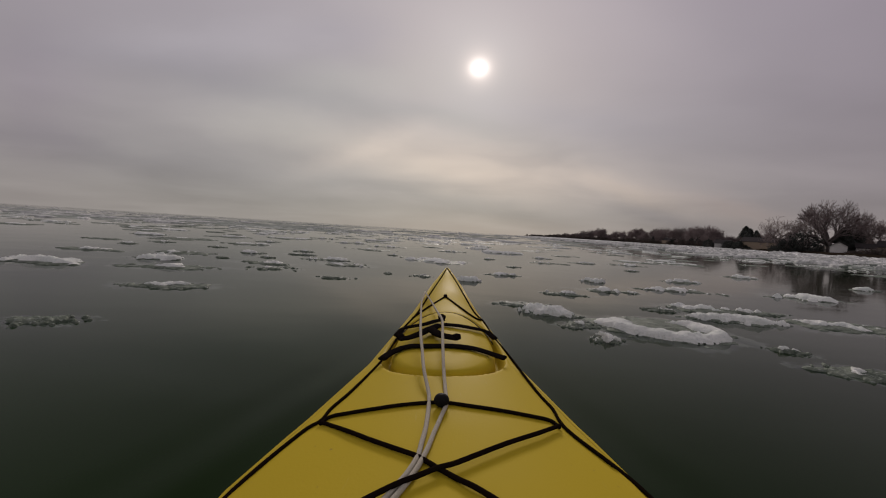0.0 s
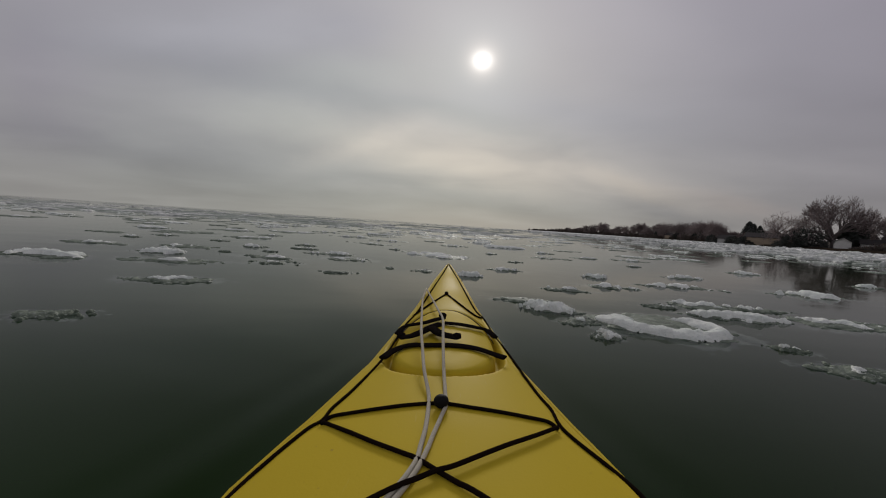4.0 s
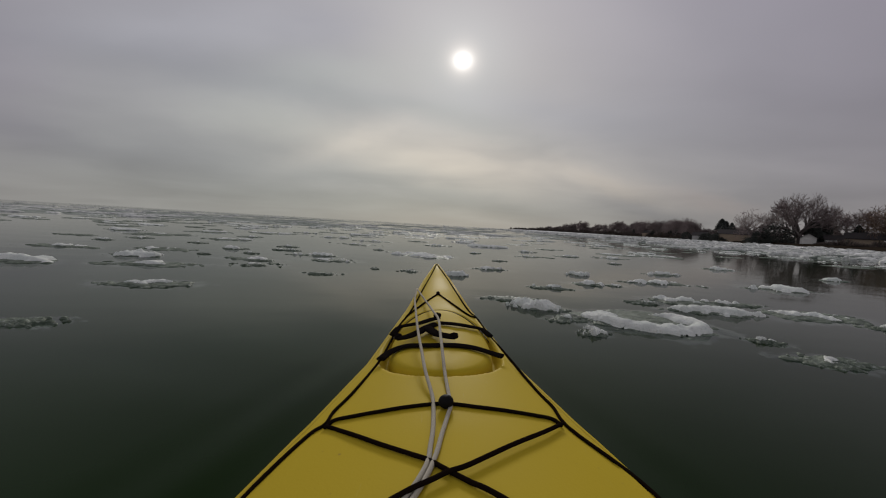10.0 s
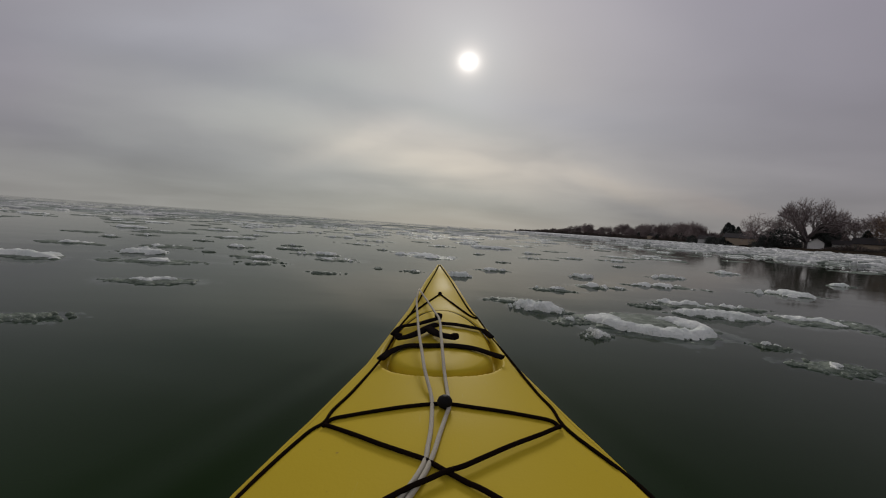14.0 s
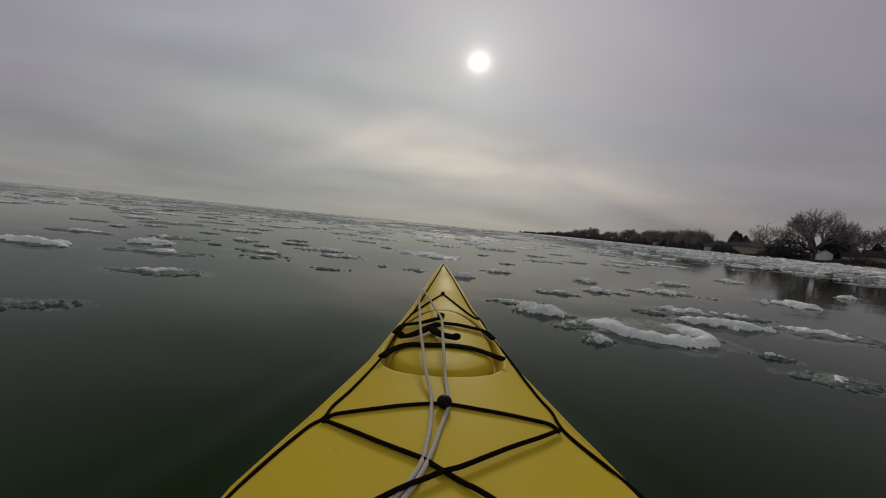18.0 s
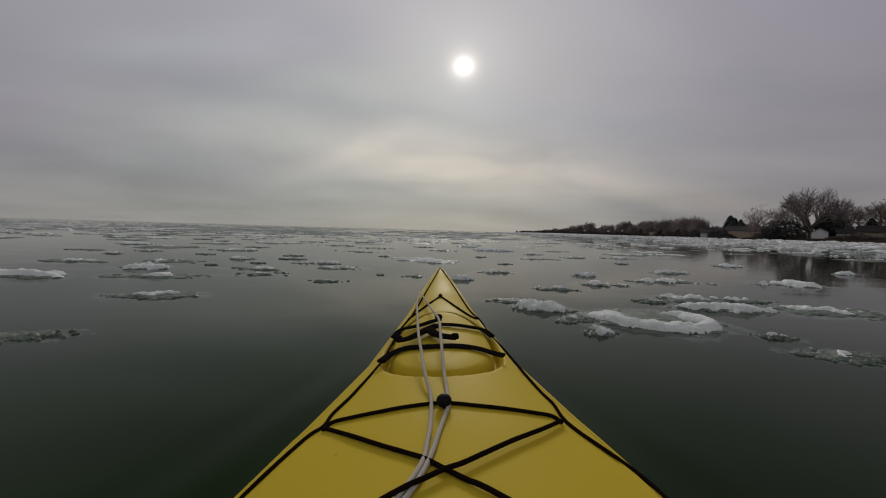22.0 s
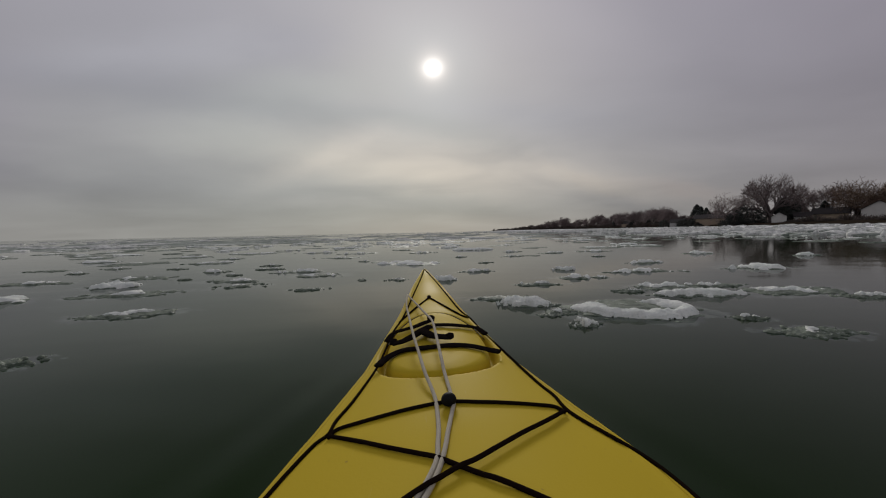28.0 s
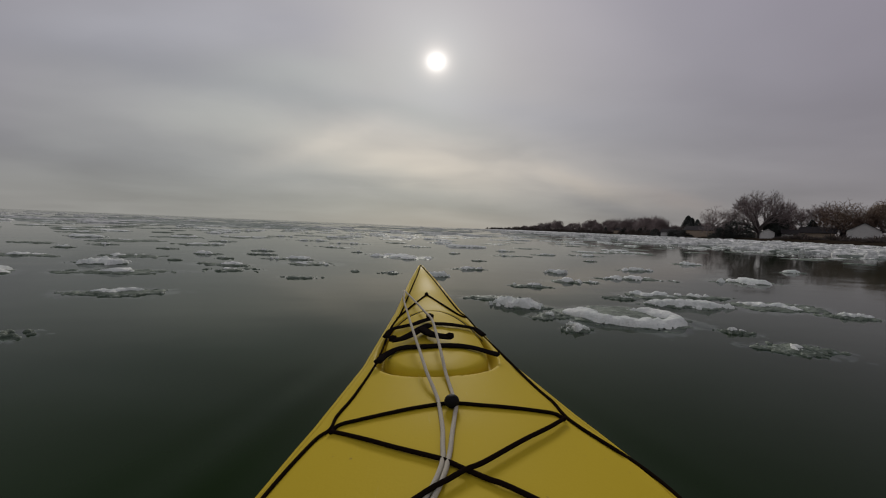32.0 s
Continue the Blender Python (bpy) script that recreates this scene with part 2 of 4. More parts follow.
def slush_look(g, b):
    p = place(g)
    lump = g.noise(p, 9.0, 5.0, 0.65)
    grain = g.noise(p, 45.0, 4.0, 0.6)
    c = g.mix(g.ramp(lump, [(0.38, (0, 0, 0)), (0.66, (1, 1, 1))]), (0.064, 0.086, 0.062, 1), (0.235, 0.268, 0.218, 1))
    c = g.mix(g.ramp(grain, [(0.56, (0, 0, 0)), (0.72, (1, 1, 1))]), c, (0.36, 0.39, 0.36, 1))
    wire(g, c, b.inputs["Base Color"])
    wire(g, g.ramp(lump, [(0.3, (0.42, 0.42, 0.42)), (0.7, (0.75, 0.75, 0.75))]), b.inputs["Roughness"])
    bump(g, b, g.math("ADD", lump, grain), 0.9, 0.015)


def rim_look(g, b):
    p = place(g)
    lump = g.noise(p, 7.0, 5.0, 0.6)
    c = g.mix(g.ramp(lump, [(0.4, (0, 0, 0)), (0.7, (1, 1, 1))]), (0.013, 0.025, 0.016, 1), (0.084, 0.108, 0.083, 1))
    wire(g, c, b.inputs["Base Color"])
    bump(g, b, lump, 0.15, 0.005)


def far_look(low, high):
    def build(g, b):
        r = g.node("ShaderNodeNewGeometry").outputs["Random Per Island"]
        c = g.mix(r, (*low, 1), (*high, 1))
        n = g.noise(place(g), 4.0, 4.0, 0.6)
        c = g.mix(g.ramp(n, [(0.4, (0, 0, 0)), (0.7, (1, 1, 1))]), c, (*[v * 0.6 for v in low], 1))
        wire(g, c, b.inputs["Base Color"])
        bump(g, b, n, 0.6, 0.03)
    return build


def yellow_look(g, b):
    p = own(g)
    cloud = g.noise(p, 3.0, 3.0, 0.5)
    c = g.mix(cloud, (0.465, 0.341, 0.021, 1), (0.520, 0.385, 0.029, 1))
    scratch = g.noise(g.vmath("MULTIPLY", p, (60, 4, 20)).outputs[0], 3.0, 4.0, 0.6)
    c = g.mix(g.ramp(scratch, [(0.68, (0, 0, 0)), (0.82, (1, 1, 1))]), c, (0.52, 0.42, 0.12, 1))
    speck = g.noise(p, 90.0, 2.0, 0.5)
    c = g.mix(g.ramp(speck, [(0.72, (0, 0, 0)), (0.80, (1, 1, 1))]), c, (0.34, 0.25, 0.05, 1))
    wire(g, c, b.inputs["Base Color"])
    wire(g, g.ramp(cloud, [(0.3, (0.54, 0.54, 0.54)), (0.7, (0.70, 0.70, 0.70))]), b.inputs["Roughness"])
    bump(g, b, g.noise(p, 220.0, 2.0, 0.5), 0.10, 0.002)


def woven_look(dark, light, scale):
    def build(g, b):
        p = own(g)
        w = g.node("ShaderNodeTexWave", {"Vector": p, "Scale": scale, "Distortion": 2.0, "Detail": 2.0})
        w.bands_direction = "DIAGONAL"
        wire(g, g.mix(w.outputs[1], (*dark, 1), (*light, 1)), b.inputs["Base Color"])
        bump(g, b, w.outputs[1], 0.25, 0.001)
    return build


def ground_look(g, b):
    p = place(g)
    a = g.noise(p, 0.12, 4.0, 0.6)
    f = g.noise(p, 2.2, 5.0, 0.65)
    c = g.mix(a, (0.020, 0.016, 0.012, 1), (0.042, 0.033, 0.024, 1))
    c = g.mix(g.ramp(f, [(0.5, (0, 0, 0)), (0.75, (1, 1, 1))]), c, (0.014, 0.012, 0.010, 1))
    wire(g, c, b.inputs["Base Color"])
    bump(g, b, f, 0.8, 0.12)


def bark_look(dark, light):
    def build(g, b):
        n = g.noise(g.vmath("MULTIPLY", own(g), (3, 3, 0.7)).outputs[0], 2.5, 5.0, 0.65)
        c = g.mix(n, (*dark, 1), (*light, 1))
        c = g.mix(g.math("MULTIPLY", chance(g), 0.5), c, (*[v * 0.6 for v in dark], 1))
        wire(g, c, b.inputs["Base Color"])
        bump(g, b, n, 0.7, 0.04)
    return build


def wall_look(colour):
    def build(g, b):
        p = own(g)
        board = g.node("ShaderNodeTexWave", {"Vector": p, "Scale": 2.2, "Distortion": 0.0})
        board.bands_direction, board.wave_profile = "Z", "SAW"
        stain = g.noise(p, 0.9, 4.0, 0.6)
        c = g.mix(stain, (*[v * 0.72 for v in colour], 1), (*colour, 1))
        wire(g, c, b.inputs["Base Color"])
        bump(g, b, board.outputs[1], 0.5, 0.02)
    return build


def plain_look(colour, scale=6.0, spread=0.7):
    def build(g, b):
        n = g.noise(own(g), scale, 4.0, 0.6)
        wire(g, g.mix(n, (*[v * spread for v in colour], 1), (*colour, 1)), b.inputs["Base Color"])
        bump(g, b, n, 0.3, 0.01)
    return build


WATER = material("lake_water", (0.005, 0.012, 0.009), 0.06, water_look, ior=1.333, gloss=0.105)
SNOW = material("wet_snow", (0.8, 0.82, 0.83), 0.75, snow_look, gloss=0.0)
SLUSH = material("grey_slush_ice", (0.2, 0.23, 0.22), 0.4, slush_look, ior=1.31, gloss=0.25)
RIM = material("waterlogged_ice", (0.06, 0.09, 0.075), 0.05, rim_look, ior=1.32, gloss=0.15)
FAR_SLUSH = material("distant_slush", (0.2, 0.23, 0.22), 0.5, far_look((0.155, 0.18, 0.158), (0.41, 0.445, 0.415)), gloss=0.0)
# paler copy of the distant slush; the lake haze is put into its colour
HAZED_SLUSH = material("hazed_slush", (0.4, 0.42, 0.4), 0.6, far_look((0.255, 0.29, 0.255), (0.53, 0.56, 0.52)), gloss=0.0)
FAR_SNOW = material("distant_snow", (0.7, 0.72, 0.73), 0.8, far_look((0.52, 0.54, 0.515), (0.84, 0.845, 0.81)), gloss=0.0)
YELLOW = material("yellow_plastic", (0.6, 0.45, 0.06), 0.5, yellow_look, gloss=0.045)
BLACK_CORD = material("black_cord", (0.012, 0.012, 0.013), 0.75, woven_look((0.008, 0.0048, 0.0036), (0.015, 0.010, 0.008), 260), gloss=0.0)
WHITE_CORD = material("white_braid", (0.5, 0.5, 0.5), 0.8, woven_look((0.36, 0.330, 0.265), (0.52, 0.485, 0.395), 420), gloss=0.0)
WEBBING = material("black_webbing", (0.015, 0.014, 0.016), 0.6, woven_look((0.005, 0.004, 0.004), (0.018, 0.014, 0.013), 90), gloss=0.0)
BLACK_PLASTIC = material("black_plastic", (0.012, 0.012, 0.012), 0.55, plain_look((0.014, 0.013, 0.013), 40), gloss=0.06)
# pale grey that paints the shine on the black buckles
GLINT_GREY = material("buckle_glint_grey", (0.2, 0.2, 0.19), 0.5, plain_look((0.24, 0.235, 0.22), 60), gloss=0.2)
GROUND = material("winter_ground", (0.08, 0.07, 0.05), 0.95, ground_look, gloss=0.0)
BARK = material("bark", (0.06, 0.05, 0.045), 0.9, bark_look((0.095, 0.078, 0.074), (0.20, 0.168, 0.158)))
TWIG = material("bare_twigs", (0.06, 0.045, 0.042), 0.9, bark_look((0.150, 0.115, 0.112), (0.27, 0.215, 0.205)))
WILLOW = material("brown_twigs", (0.12, 0.075, 0.04), 0.9, bark_look((0.130, 0.088, 0.062), (0.24, 0.165, 0.118)))
NEEDLE = material("dark_needles", (0.014, 0.02, 0.015), 0.85, bark_look((0.028, 0.033, 0.029), (0.058, 0.064, 0.055)))
ROOF = material("dark_shingle", (0.05, 0.045, 0.045), 0.9, plain_look((0.034, 0.029, 0.029), 3.0))
GLASS = material("dark_window", (0.015, 0.017, 0.02), 0.08, plain_look((0.02, 0.022, 0.025), 2.0), gloss=0.15)
WHITE_WALL = material("white_siding", (0.62, 0.61, 0.58), 0.7, wall_look((0.62, 0.61, 0.58)))
TAN_WALL = material("tan_siding", (0.36, 0.29, 0.21), 0.8, wall_look((0.36, 0.29, 0.21)))
GREY_WALL = material("grey_siding", (0.3, 0.3, 0.29), 0.8, wall_look((0.30, 0.30, 0.29)))
BRICK_WALL = material("brown_brick", (0.20, 0.11, 0.075), 0.85, wall_look((0.21, 0.12, 0.08)))
TRIM = material("white_trim", (0.6, 0.6, 0.58), 0.6, plain_look((0.62, 0.61, 0.59), 3.0, 0.85))


# ---------------------------------------------------------------- building helpers
def mesh_of(name, verts, faces, mat, smooth=True):
    me = bpy.data.meshes.new(name)
    me.from_pydata(verts, [], faces)
    me.materials.append(mat)
    me.polygons.foreach_set("use_smooth", [smooth] * len(me.polygons))
    me.update()
    return me


def child(name, me, parent, label=""):
    ob = new(name, me)
    ob.parent = parent
    return tagged(ob, label) if label else ob


def part(name, bm, mat, parent, label="", smooth=True):
    me = bpy.data.meshes.new(name)
    bm.to_mesh(me)
    bm.free()
    me.materials.append(mat)
    me.polygons.foreach_set("use_smooth", [smooth] * len(me.polygons))
    return child(name, me, parent, label)


def smooth_path(points, steps=8):
    """Catmull-Rom through the points."""
    p = [Vector(q) for q in points]
    p = [2 * p[0] - p[1]] + p + [2 * p[-1] - p[-2]]
    out = []
    for i in range(1, len(p) - 2):
        a, b, c, d = p[i - 1:i + 3]
        for k in range(steps):
            t = k / steps
            out.append(0.5 * (2 * b + (c - a) * t + (2 * a - 5 * b + 4 * c - d) * t * t + (3 * b - a - 3 * c + d) * t ** 3))
    return out + [p[-2]]


def tube(verts, faces, path, radii, sides=6, flat=1.0, up=None):
    """Adds a tube along the path to verts and faces; flat < 1 presses it into a band."""
    start = len(verts)
    n = len(path)
    for i, c in enumerate(path):
        d = (path[min(i + 1, n - 1)] - path[max(i - 1, 0)])
        d = d.normalized() if d.length > 1e-9 else Vector((0, 0, 1))
        ref = up or (Vector((0, 0, 1)) if abs(d.z) < 0.9 else Vector((1, 0, 0)))
        s = d.cross(ref).normalized()
        u = s.cross(d).normalized()
        r = radii[i] if hasattr(radii, "__len__") else radii
        for k in range(sides):
            a = 2 * math.pi * k / sides
            verts.append(tuple(c + s * (r * math.cos(a)) + u * (r * flat * math.sin(a))))
    for i in range(n - 1):
        for k in range(sides):
            a, b = start + i * sides + k, start + i * sides + (k + 1) % sides
            faces.append((a, b, b + sides, a + sides))
    faces.append(tuple(start + k for k in range(sides))[::-1])
    faces.append(tuple(start + (n - 1) * sides + k for k in range(sides)))


def rounded_box(bm, size, centre, bevel=0.0, turn=None):
    r = bmesh.ops.create_cube(bm, size=1.0)
    bmesh.ops.scale(bm, vec=size, verts=r["verts"])
    if bevel:
        edges = list({e for v in r["verts"] for e in v.link_edges})
        bmesh.ops.bevel(bm, geom=edges, offset=bevel, segments=2, affect="EDGES")
    vs = [v for v in bm.verts if not v.tag]
    if turn:
        bmesh.ops.transform(bm, matrix=turn, verts=vs)
    bmesh.ops.translate(bm, vec=centre, verts=vs)
    for v in vs:
        v.tag = True


def fbm(x, y, z, octaves=4):
    total, amp = 0.0, 0.5
    for _ in range(octaves):
        total += amp * noise.noise((x, y, z))
        x, y, z, amp = x * 2.03 + 3.1, y * 2.03 + 1.7, z + 5.3, amp * 0.52
    return total


# ---------------------------------------------------------------- the lake
def make_lake():
    verts, faces, rings, spokes = [(0, 0, 0)], [], [6, 20, 60, 200, 700, 2000, 4700], 64
    for r in rings:
        verts += [(r * math.cos(2 * math.pi * k / spokes), r * math.sin(2 * math.pi * k / spokes), 0) for k in range(spokes)]
    for k in range(spokes):
        faces.append((0, 1 + k, 1 + (k + 1) % spokes))
    for i in range(len(rings) - 1):
        for k in range(spokes):
            a, b = 1 + i * spokes + k, 1 + i * spokes + (k + 1) % spokes
            faces.append((a, a + spokes, b + spokes, b))
    ob = new("water", mesh_of("water", verts, faces, WATER))
    tagged(ob, "calm dark green lake water reflecting the overcast sky", "water", kind="structure")


make_lake()

# the shore runs along the lake, bending towards a far point
SHORE_Y = [-400, -150, 0, 60, 107, 150, 195, 290, 400, 550, 700, 950, 1200, 1500]
SHORE_X = [60, 62, 68, 78, 92, 108, 127, 160, 188, 214, 232, 250, 266, 296]


def shore_x(y):
    return sum(float(np.interp(y + d, SHORE_Y, SHORE_X)) for d in (-40, -20, 0, 20, 40)) / 5


def land_z(x, y):
    d = x - shore_x(y)
    rise = min(max((d + 3) / 9, 0.0), 1.0)
    rise = rise * rise * (3 - 2 * rise)
    return -0.5 + rise * (1.62 + 0.25 * fbm(x * 0.05, y * 0.05, 2)) + max(d - 6, 0) * 0.004 + 0.18 * fbm(x * 0.35, y * 0.35, 7) * rise


def make_land():
    ys = [-400 + 6 * i for i in range(0, 134)] + [404 + 16 * i for i in range(0, 70)]
    ds = [-3, -1.5, 0, 1.5, 3, 4.5, 6, 9, 14, 22, 35, 60, 100, 180, 320, 600]
    verts = []
    for y in ys:
        for d in ds:
            x = shore_x(y) + d
            verts.append((x, y, land_z(x, y)))
    n = len(ds)
    faces = [(i * n + j, i * n + j + 1, (i + 1) * n + j + 1, (i + 1) * n + j) for i in range(len(ys) - 1) for j in range(n - 1)]
    ob = new("ground", mesh_of("ground", verts, faces, GROUND))
    tagged(ob, "low brown winter bank with dead grass above the lake", "ground", kind="structure")


make_land()


# ---------------------------------------------------------------- kayak
KY = [-2.45, -1.5, -0.6, 0.0, 0.51, 0.68, 0.98, 1.5, 2.04, 2.45, 2.63]
KW = [0.004, 0.20, 0.287, 0.292, 0.276, 0.239, 0.187, 0.119, 0.073, 0.029, 0.004]
KZ = [0.33, 0.27, 0.25, 0.25, 0.25, 0.25, 0.25, 0.28, 0.31, 0.33, 0.345]
KC = [0.01, 0.04, 0.05, 0.05, 0.05, 0.05, 0.047, 0.038, 0.028, 0.014, 0.004]


def kayak_line(y):
    return (float(np.interp(y, KY, KW)), float(np.interp(y, KY, KZ)), float(np.interp(y, KY, KC)), 0.008 - 0.0128 * y)


def deck_z(x, y):
    w, z, c, m = kayak_line(y)
    u = min(abs(x - m) / max(w, 1e-3), 1.0)
    return z + c * (1 - u ** 2.2)


def make_kayak():
    boat = new("kayak")
    tagged(boat, "yellow plastic sea kayak with black deck lines, floating", "kayak")
    turn = pose(0, 0, 0, 0, -3.3, -0.9)
    boat.matrix_world = Matrix.Translation((0, 0, 0.61)) @ turn @ Matrix.Translation((0, 0, -0.61))
    ys = [-2.45 + 0.07 * i for i in range(44)] + [0.62 + 0.005 * i for i in range(161)] + [1.43 + 0.025 * i for i in range(48)] + [2.63]
    # deck skin, sunk a little where the hatch sits
    def well(x, y):
        return (abs((x - 0.008 + 0.0128 * y) / 0.166) ** 2.3 + abs((y - 1.067) / 0.284) ** 2.3) ** (1 / 2.3)

    us = [-1 + 2 * j / 100 for j in range(101)]
    verts, faces = [], []
    for y in ys:
        w, z, c, m = kayak_line(y)
        for u in us:
            x = m + u * w
            sink = min(max((1.0 - well(x, y)) * 9, 0.0), 1.0) * 0.044 * min(max((0.95 - abs(u)) * 9, 0.0), 1.0)
            verts.append((x, y, z + c * (1 - abs(u) ** 2.2) - sink + 0.004 * max(0, 1 - abs(abs(u) - 0.97) / 0.03) * min(w / 0.1, 1)))
    n = len(us)
    faces = [(i * n + j, i * n + j + 1, (i + 1) * n + j + 1, (i + 1) * n + j) for i in range(len(ys) - 1) for j in range(n - 1)]
    deck = child("deck", mesh_of("deck", verts, faces, YELLOW), boat, "smooth yellow deck, slightly scuffed")
    # hull below the seam
    prof = [(1.0, 1.0), (1.015, 0.97), (1.02, 0.93), (1.0, 0.75), (0.96, 0.5), (0.86, 0.22), (0.6, 0.05), (0.0, 0.0)]
    prof = prof + [(-a, b) for a, b in prof[-2::-1]]
    verts = []
    for y in ys:
        w, z, c, m = kayak_line(y)
        lift = max(0.0, (y - 1.2) / 1.43) ** 2 * 0.26 + max(0.0, (-y - 1.4) / 1.05) ** 2 * 0.26
        keel = -0.10 + lift
        for a, b in prof:
            verts.append((m + a * (w + 0.002), y, keel + (z - keel) * b - 0.0005))
    n = len(prof)
    faces = [(i * n + j, (i + 1) * n + j, (i + 1) * n + j + 1, i * n + j + 1) for i in range(len(ys) - 1) for j in range(n - 1)]
    child("hull", mesh_of("hull", verts, faces, YELLOW), boat)
    # seam moulding round the gunwale
    for side in (-1, 1):
        path = []
        for y in ys[::3]:
            w, z, c, m = kayak_line(y)
            path.append(Vector((m + side * (w + 0.002), y, z - 0.002)))
        v, f = [], []
        tube(v, f, path, 0.005, 6)
        child("gunwale_seam", mesh_of("gunwale_seam", v, f, YELLOW), boat)

    # front hatch: a raised cover in a shallow rim
    def oval(k, grow):
        a = 2 * math.pi * k / 56
        c, s = math.cos(a), math.sin(a)
        e = 0.93
        y = 1.067 + (0.276 + grow) * math.copysign(abs(s) ** e, s)
        x = 0.008 - 0.0128 * y + (0.139 + grow) * math.copysign(abs(c) ** e, c)
        w = kayak_line(y)[0] - 0.012
        x = max(min(x, 0.008 - 0.0128 * y + w), 0.008 - 0.0128 * y - w)
        return x, y

    verts, faces = [], []
    for grow, up in ((0.001, -0.052), (0.001, -0.018), (-0.002, -0.006), (-0.007, 0.001), (-0.018, 0.005), (-0.06, 0.007), (-0.11, 0.008)):
        for k in range(56):
            x, y = oval(k, grow)
            verts.append((x, y, deck_z(x, y) + up))
    for i in range(6):
        for k in range(56):
            a, b = i * 56 + k, i * 56 + (k + 1) % 56
            faces.append((a, b, b + 56, a + 56))
    faces.append(tuple(6 * 56 + k for k in range(56)))
    hatch = child("hatch_cover", mesh_of("hatch_cover", verts, faces, YELLOW), boat, "domed yellow hatch cover")
    def cord(name, points, radius, mat, lift=0.0, label="", sides=8):
        pts = [(x, y, (deck_z(x, y) + radius + lift) if z is None else z) for x, y, z in points]
        v, f = [], []
        tube(v, f, smooth_path(pts), radius, sides)
        return child(name, mesh_of(name, v, f, mat), boat, label)

    # black tube that draws the dark of the groove before the cover
    ring_path = [Vector((*oval(k, 0.004), deck_z(*oval(k, 0.004)) - 0.001)) for k in range(1, 28)]
    v, f = [], []
    tube(v, f, ring_path, 0.0016, 5)
    child("hatch_gasket", mesh_of("hatch_gasket", v, f, BLACK_PLASTIC), hatch, "thin dark line drawn for the shaded groove at the front of the hatch cover")

    def flat_cord(name, points, radius, label, lift=0.0):
        return cord(name, [(x, y, None) for x, y in points], radius, BLACK_CORD, lift, label)

    flat_cord("deck_line", [(-0.285, 0.30), (-0.265, 0.485), (-0.229, 0.619), (-0.206, 0.647), (-0.204, 0.699), (-0.183, 0.782), (-0.157, 0.979), (-0.142, 1.247),
                            (-0.113, 1.412), (-0.081, 1.788), (-0.050, 2.15), (-0.027, 2.55)], 0.0030, "black perimeter deck line")
    flat_cord("deck_line", [(0.290, 0.30), (0.280, 0.492), (0.220, 0.617), (0.209, 0.661), (0.211, 0.726), (0.198, 0.804), (0.173, 1.058), (0.147, 1.192),
                            (0.128, 1.372), (0.100, 1.466), (0.061, 1.819), (0.018, 2.20), (-0.022, 2.55)], 0.0030, "black perimeter deck line")
    BUNGEE = "black elastic deck bungee"
    flat_cord("bungee", [(-0.202, 0.630), (-0.191, 0.650), (-0.156, 0.644), (-0.107, 0.641), (-0.059, 0.645), (0.001, 0.651), (0.057, 0.642), (0.105, 0.640),
                         (0.155, 0.644), (0.188, 0.650), (0.200, 0.632)], 0.0033, BUNGEE)
    flat_cord("bungee", [(-0.200, 0.634), (-0.140, 0.574), (-0.089, 0.532), (-0.046, 0.504), (-0.023, 0.490), (0.002, 0.468), (0.029, 0.446), (0.065, 0.420), (0.20, 0.32)],
              0.0033, BUNGEE, 0.0005)
    flat_cord("bungee", [(0.198, 0.628), (0.154, 0.577), (0.101, 0.530), (0.057, 0.494), (0.026, 0.471), (0.004, 0.460), (-0.016, 0.446), (-0.061, 0.415), (-0.20, 0.32)],
              0.0033, BUNGEE, 0.0045)
    flat_cord("bow_cord", [(-0.125, 1.350), (-0.073, 1.446), (-0.013, 1.598)], 0.0035, "black cord across the bow")
    flat_cord("bow_cord", [(-0.013, 1.598), (0.045, 1.438), (0.095, 1.350), (0.125, 1.378)], 0.0035, "black cord across the bow")
    bm = bmesh.new()
    bmesh.ops.create_uvsphere(bm, u_segments=14, v_segments=8, radius=0.0085)
    bmesh.ops.translate(bm, vec=(-0.013, 1.598, deck_z(-0.013, 1.598) + 0.005), verts=bm.verts)
    part("cord_knot", bm, BLACK_CORD, boat, "small black knot in the bow cord")
    # white braided cord doubled along the deck
    cord("white_cord", [(-0.111, 1.769, 0.316), (-0.104, 1.507, 0.320), (-0.083, 1.226, 0.330), (-0.064, 0.998, 0.334), (-0.049, 0.868, 0.326), (-0.037, 0.767, 0.318),
                        (-0.024, 0.697, 0.307), (-0.019, 0.654, None), (-0.018, 0.572, None), (-0.021, 0.522, None), (-0.023, 0.492, None), (-0.031, 0.461, None), (-0.046, 0.424, None), (-0.092, 0.33, None)],
         0.0036, WHITE_CORD, label="white braided tow cord")
    cord("white_cord", [(-0.109, 1.765, 0.316), (-0.057, 1.416, 0.330), (-0.029, 1.229, 0.336), (-0.011, 1.105, 0.340), (-0.005, 0.953, 0.336), (0.000, 0.834, 0.322), (0.003, 0.781, 0.309),
                        (0.008, 0.701, None), (0.011, 0.646, None), (0.005, 0.607, None), (-0.005, 0.551, None), (-0.011, 0.513, None), (-0.018, 0.480, None), (-0.024, 0.458, None),
                        (-0.037, 0.423, None), (-0.080, 0.33, None)],
         0.0036, WHITE_CORD, label="white braided tow cord")

    def strap(name, points, width, lift, label=""):
        pts = smooth_path([(x, y, z if z else deck_z(x, y) + lift) for x, y, z in points], 6)
        v, f = [], []
        tube(v, f, pts, width, 10, flat=0.42)
        return child(name, mesh_of(name, v, f, WEBBING), boat, label)

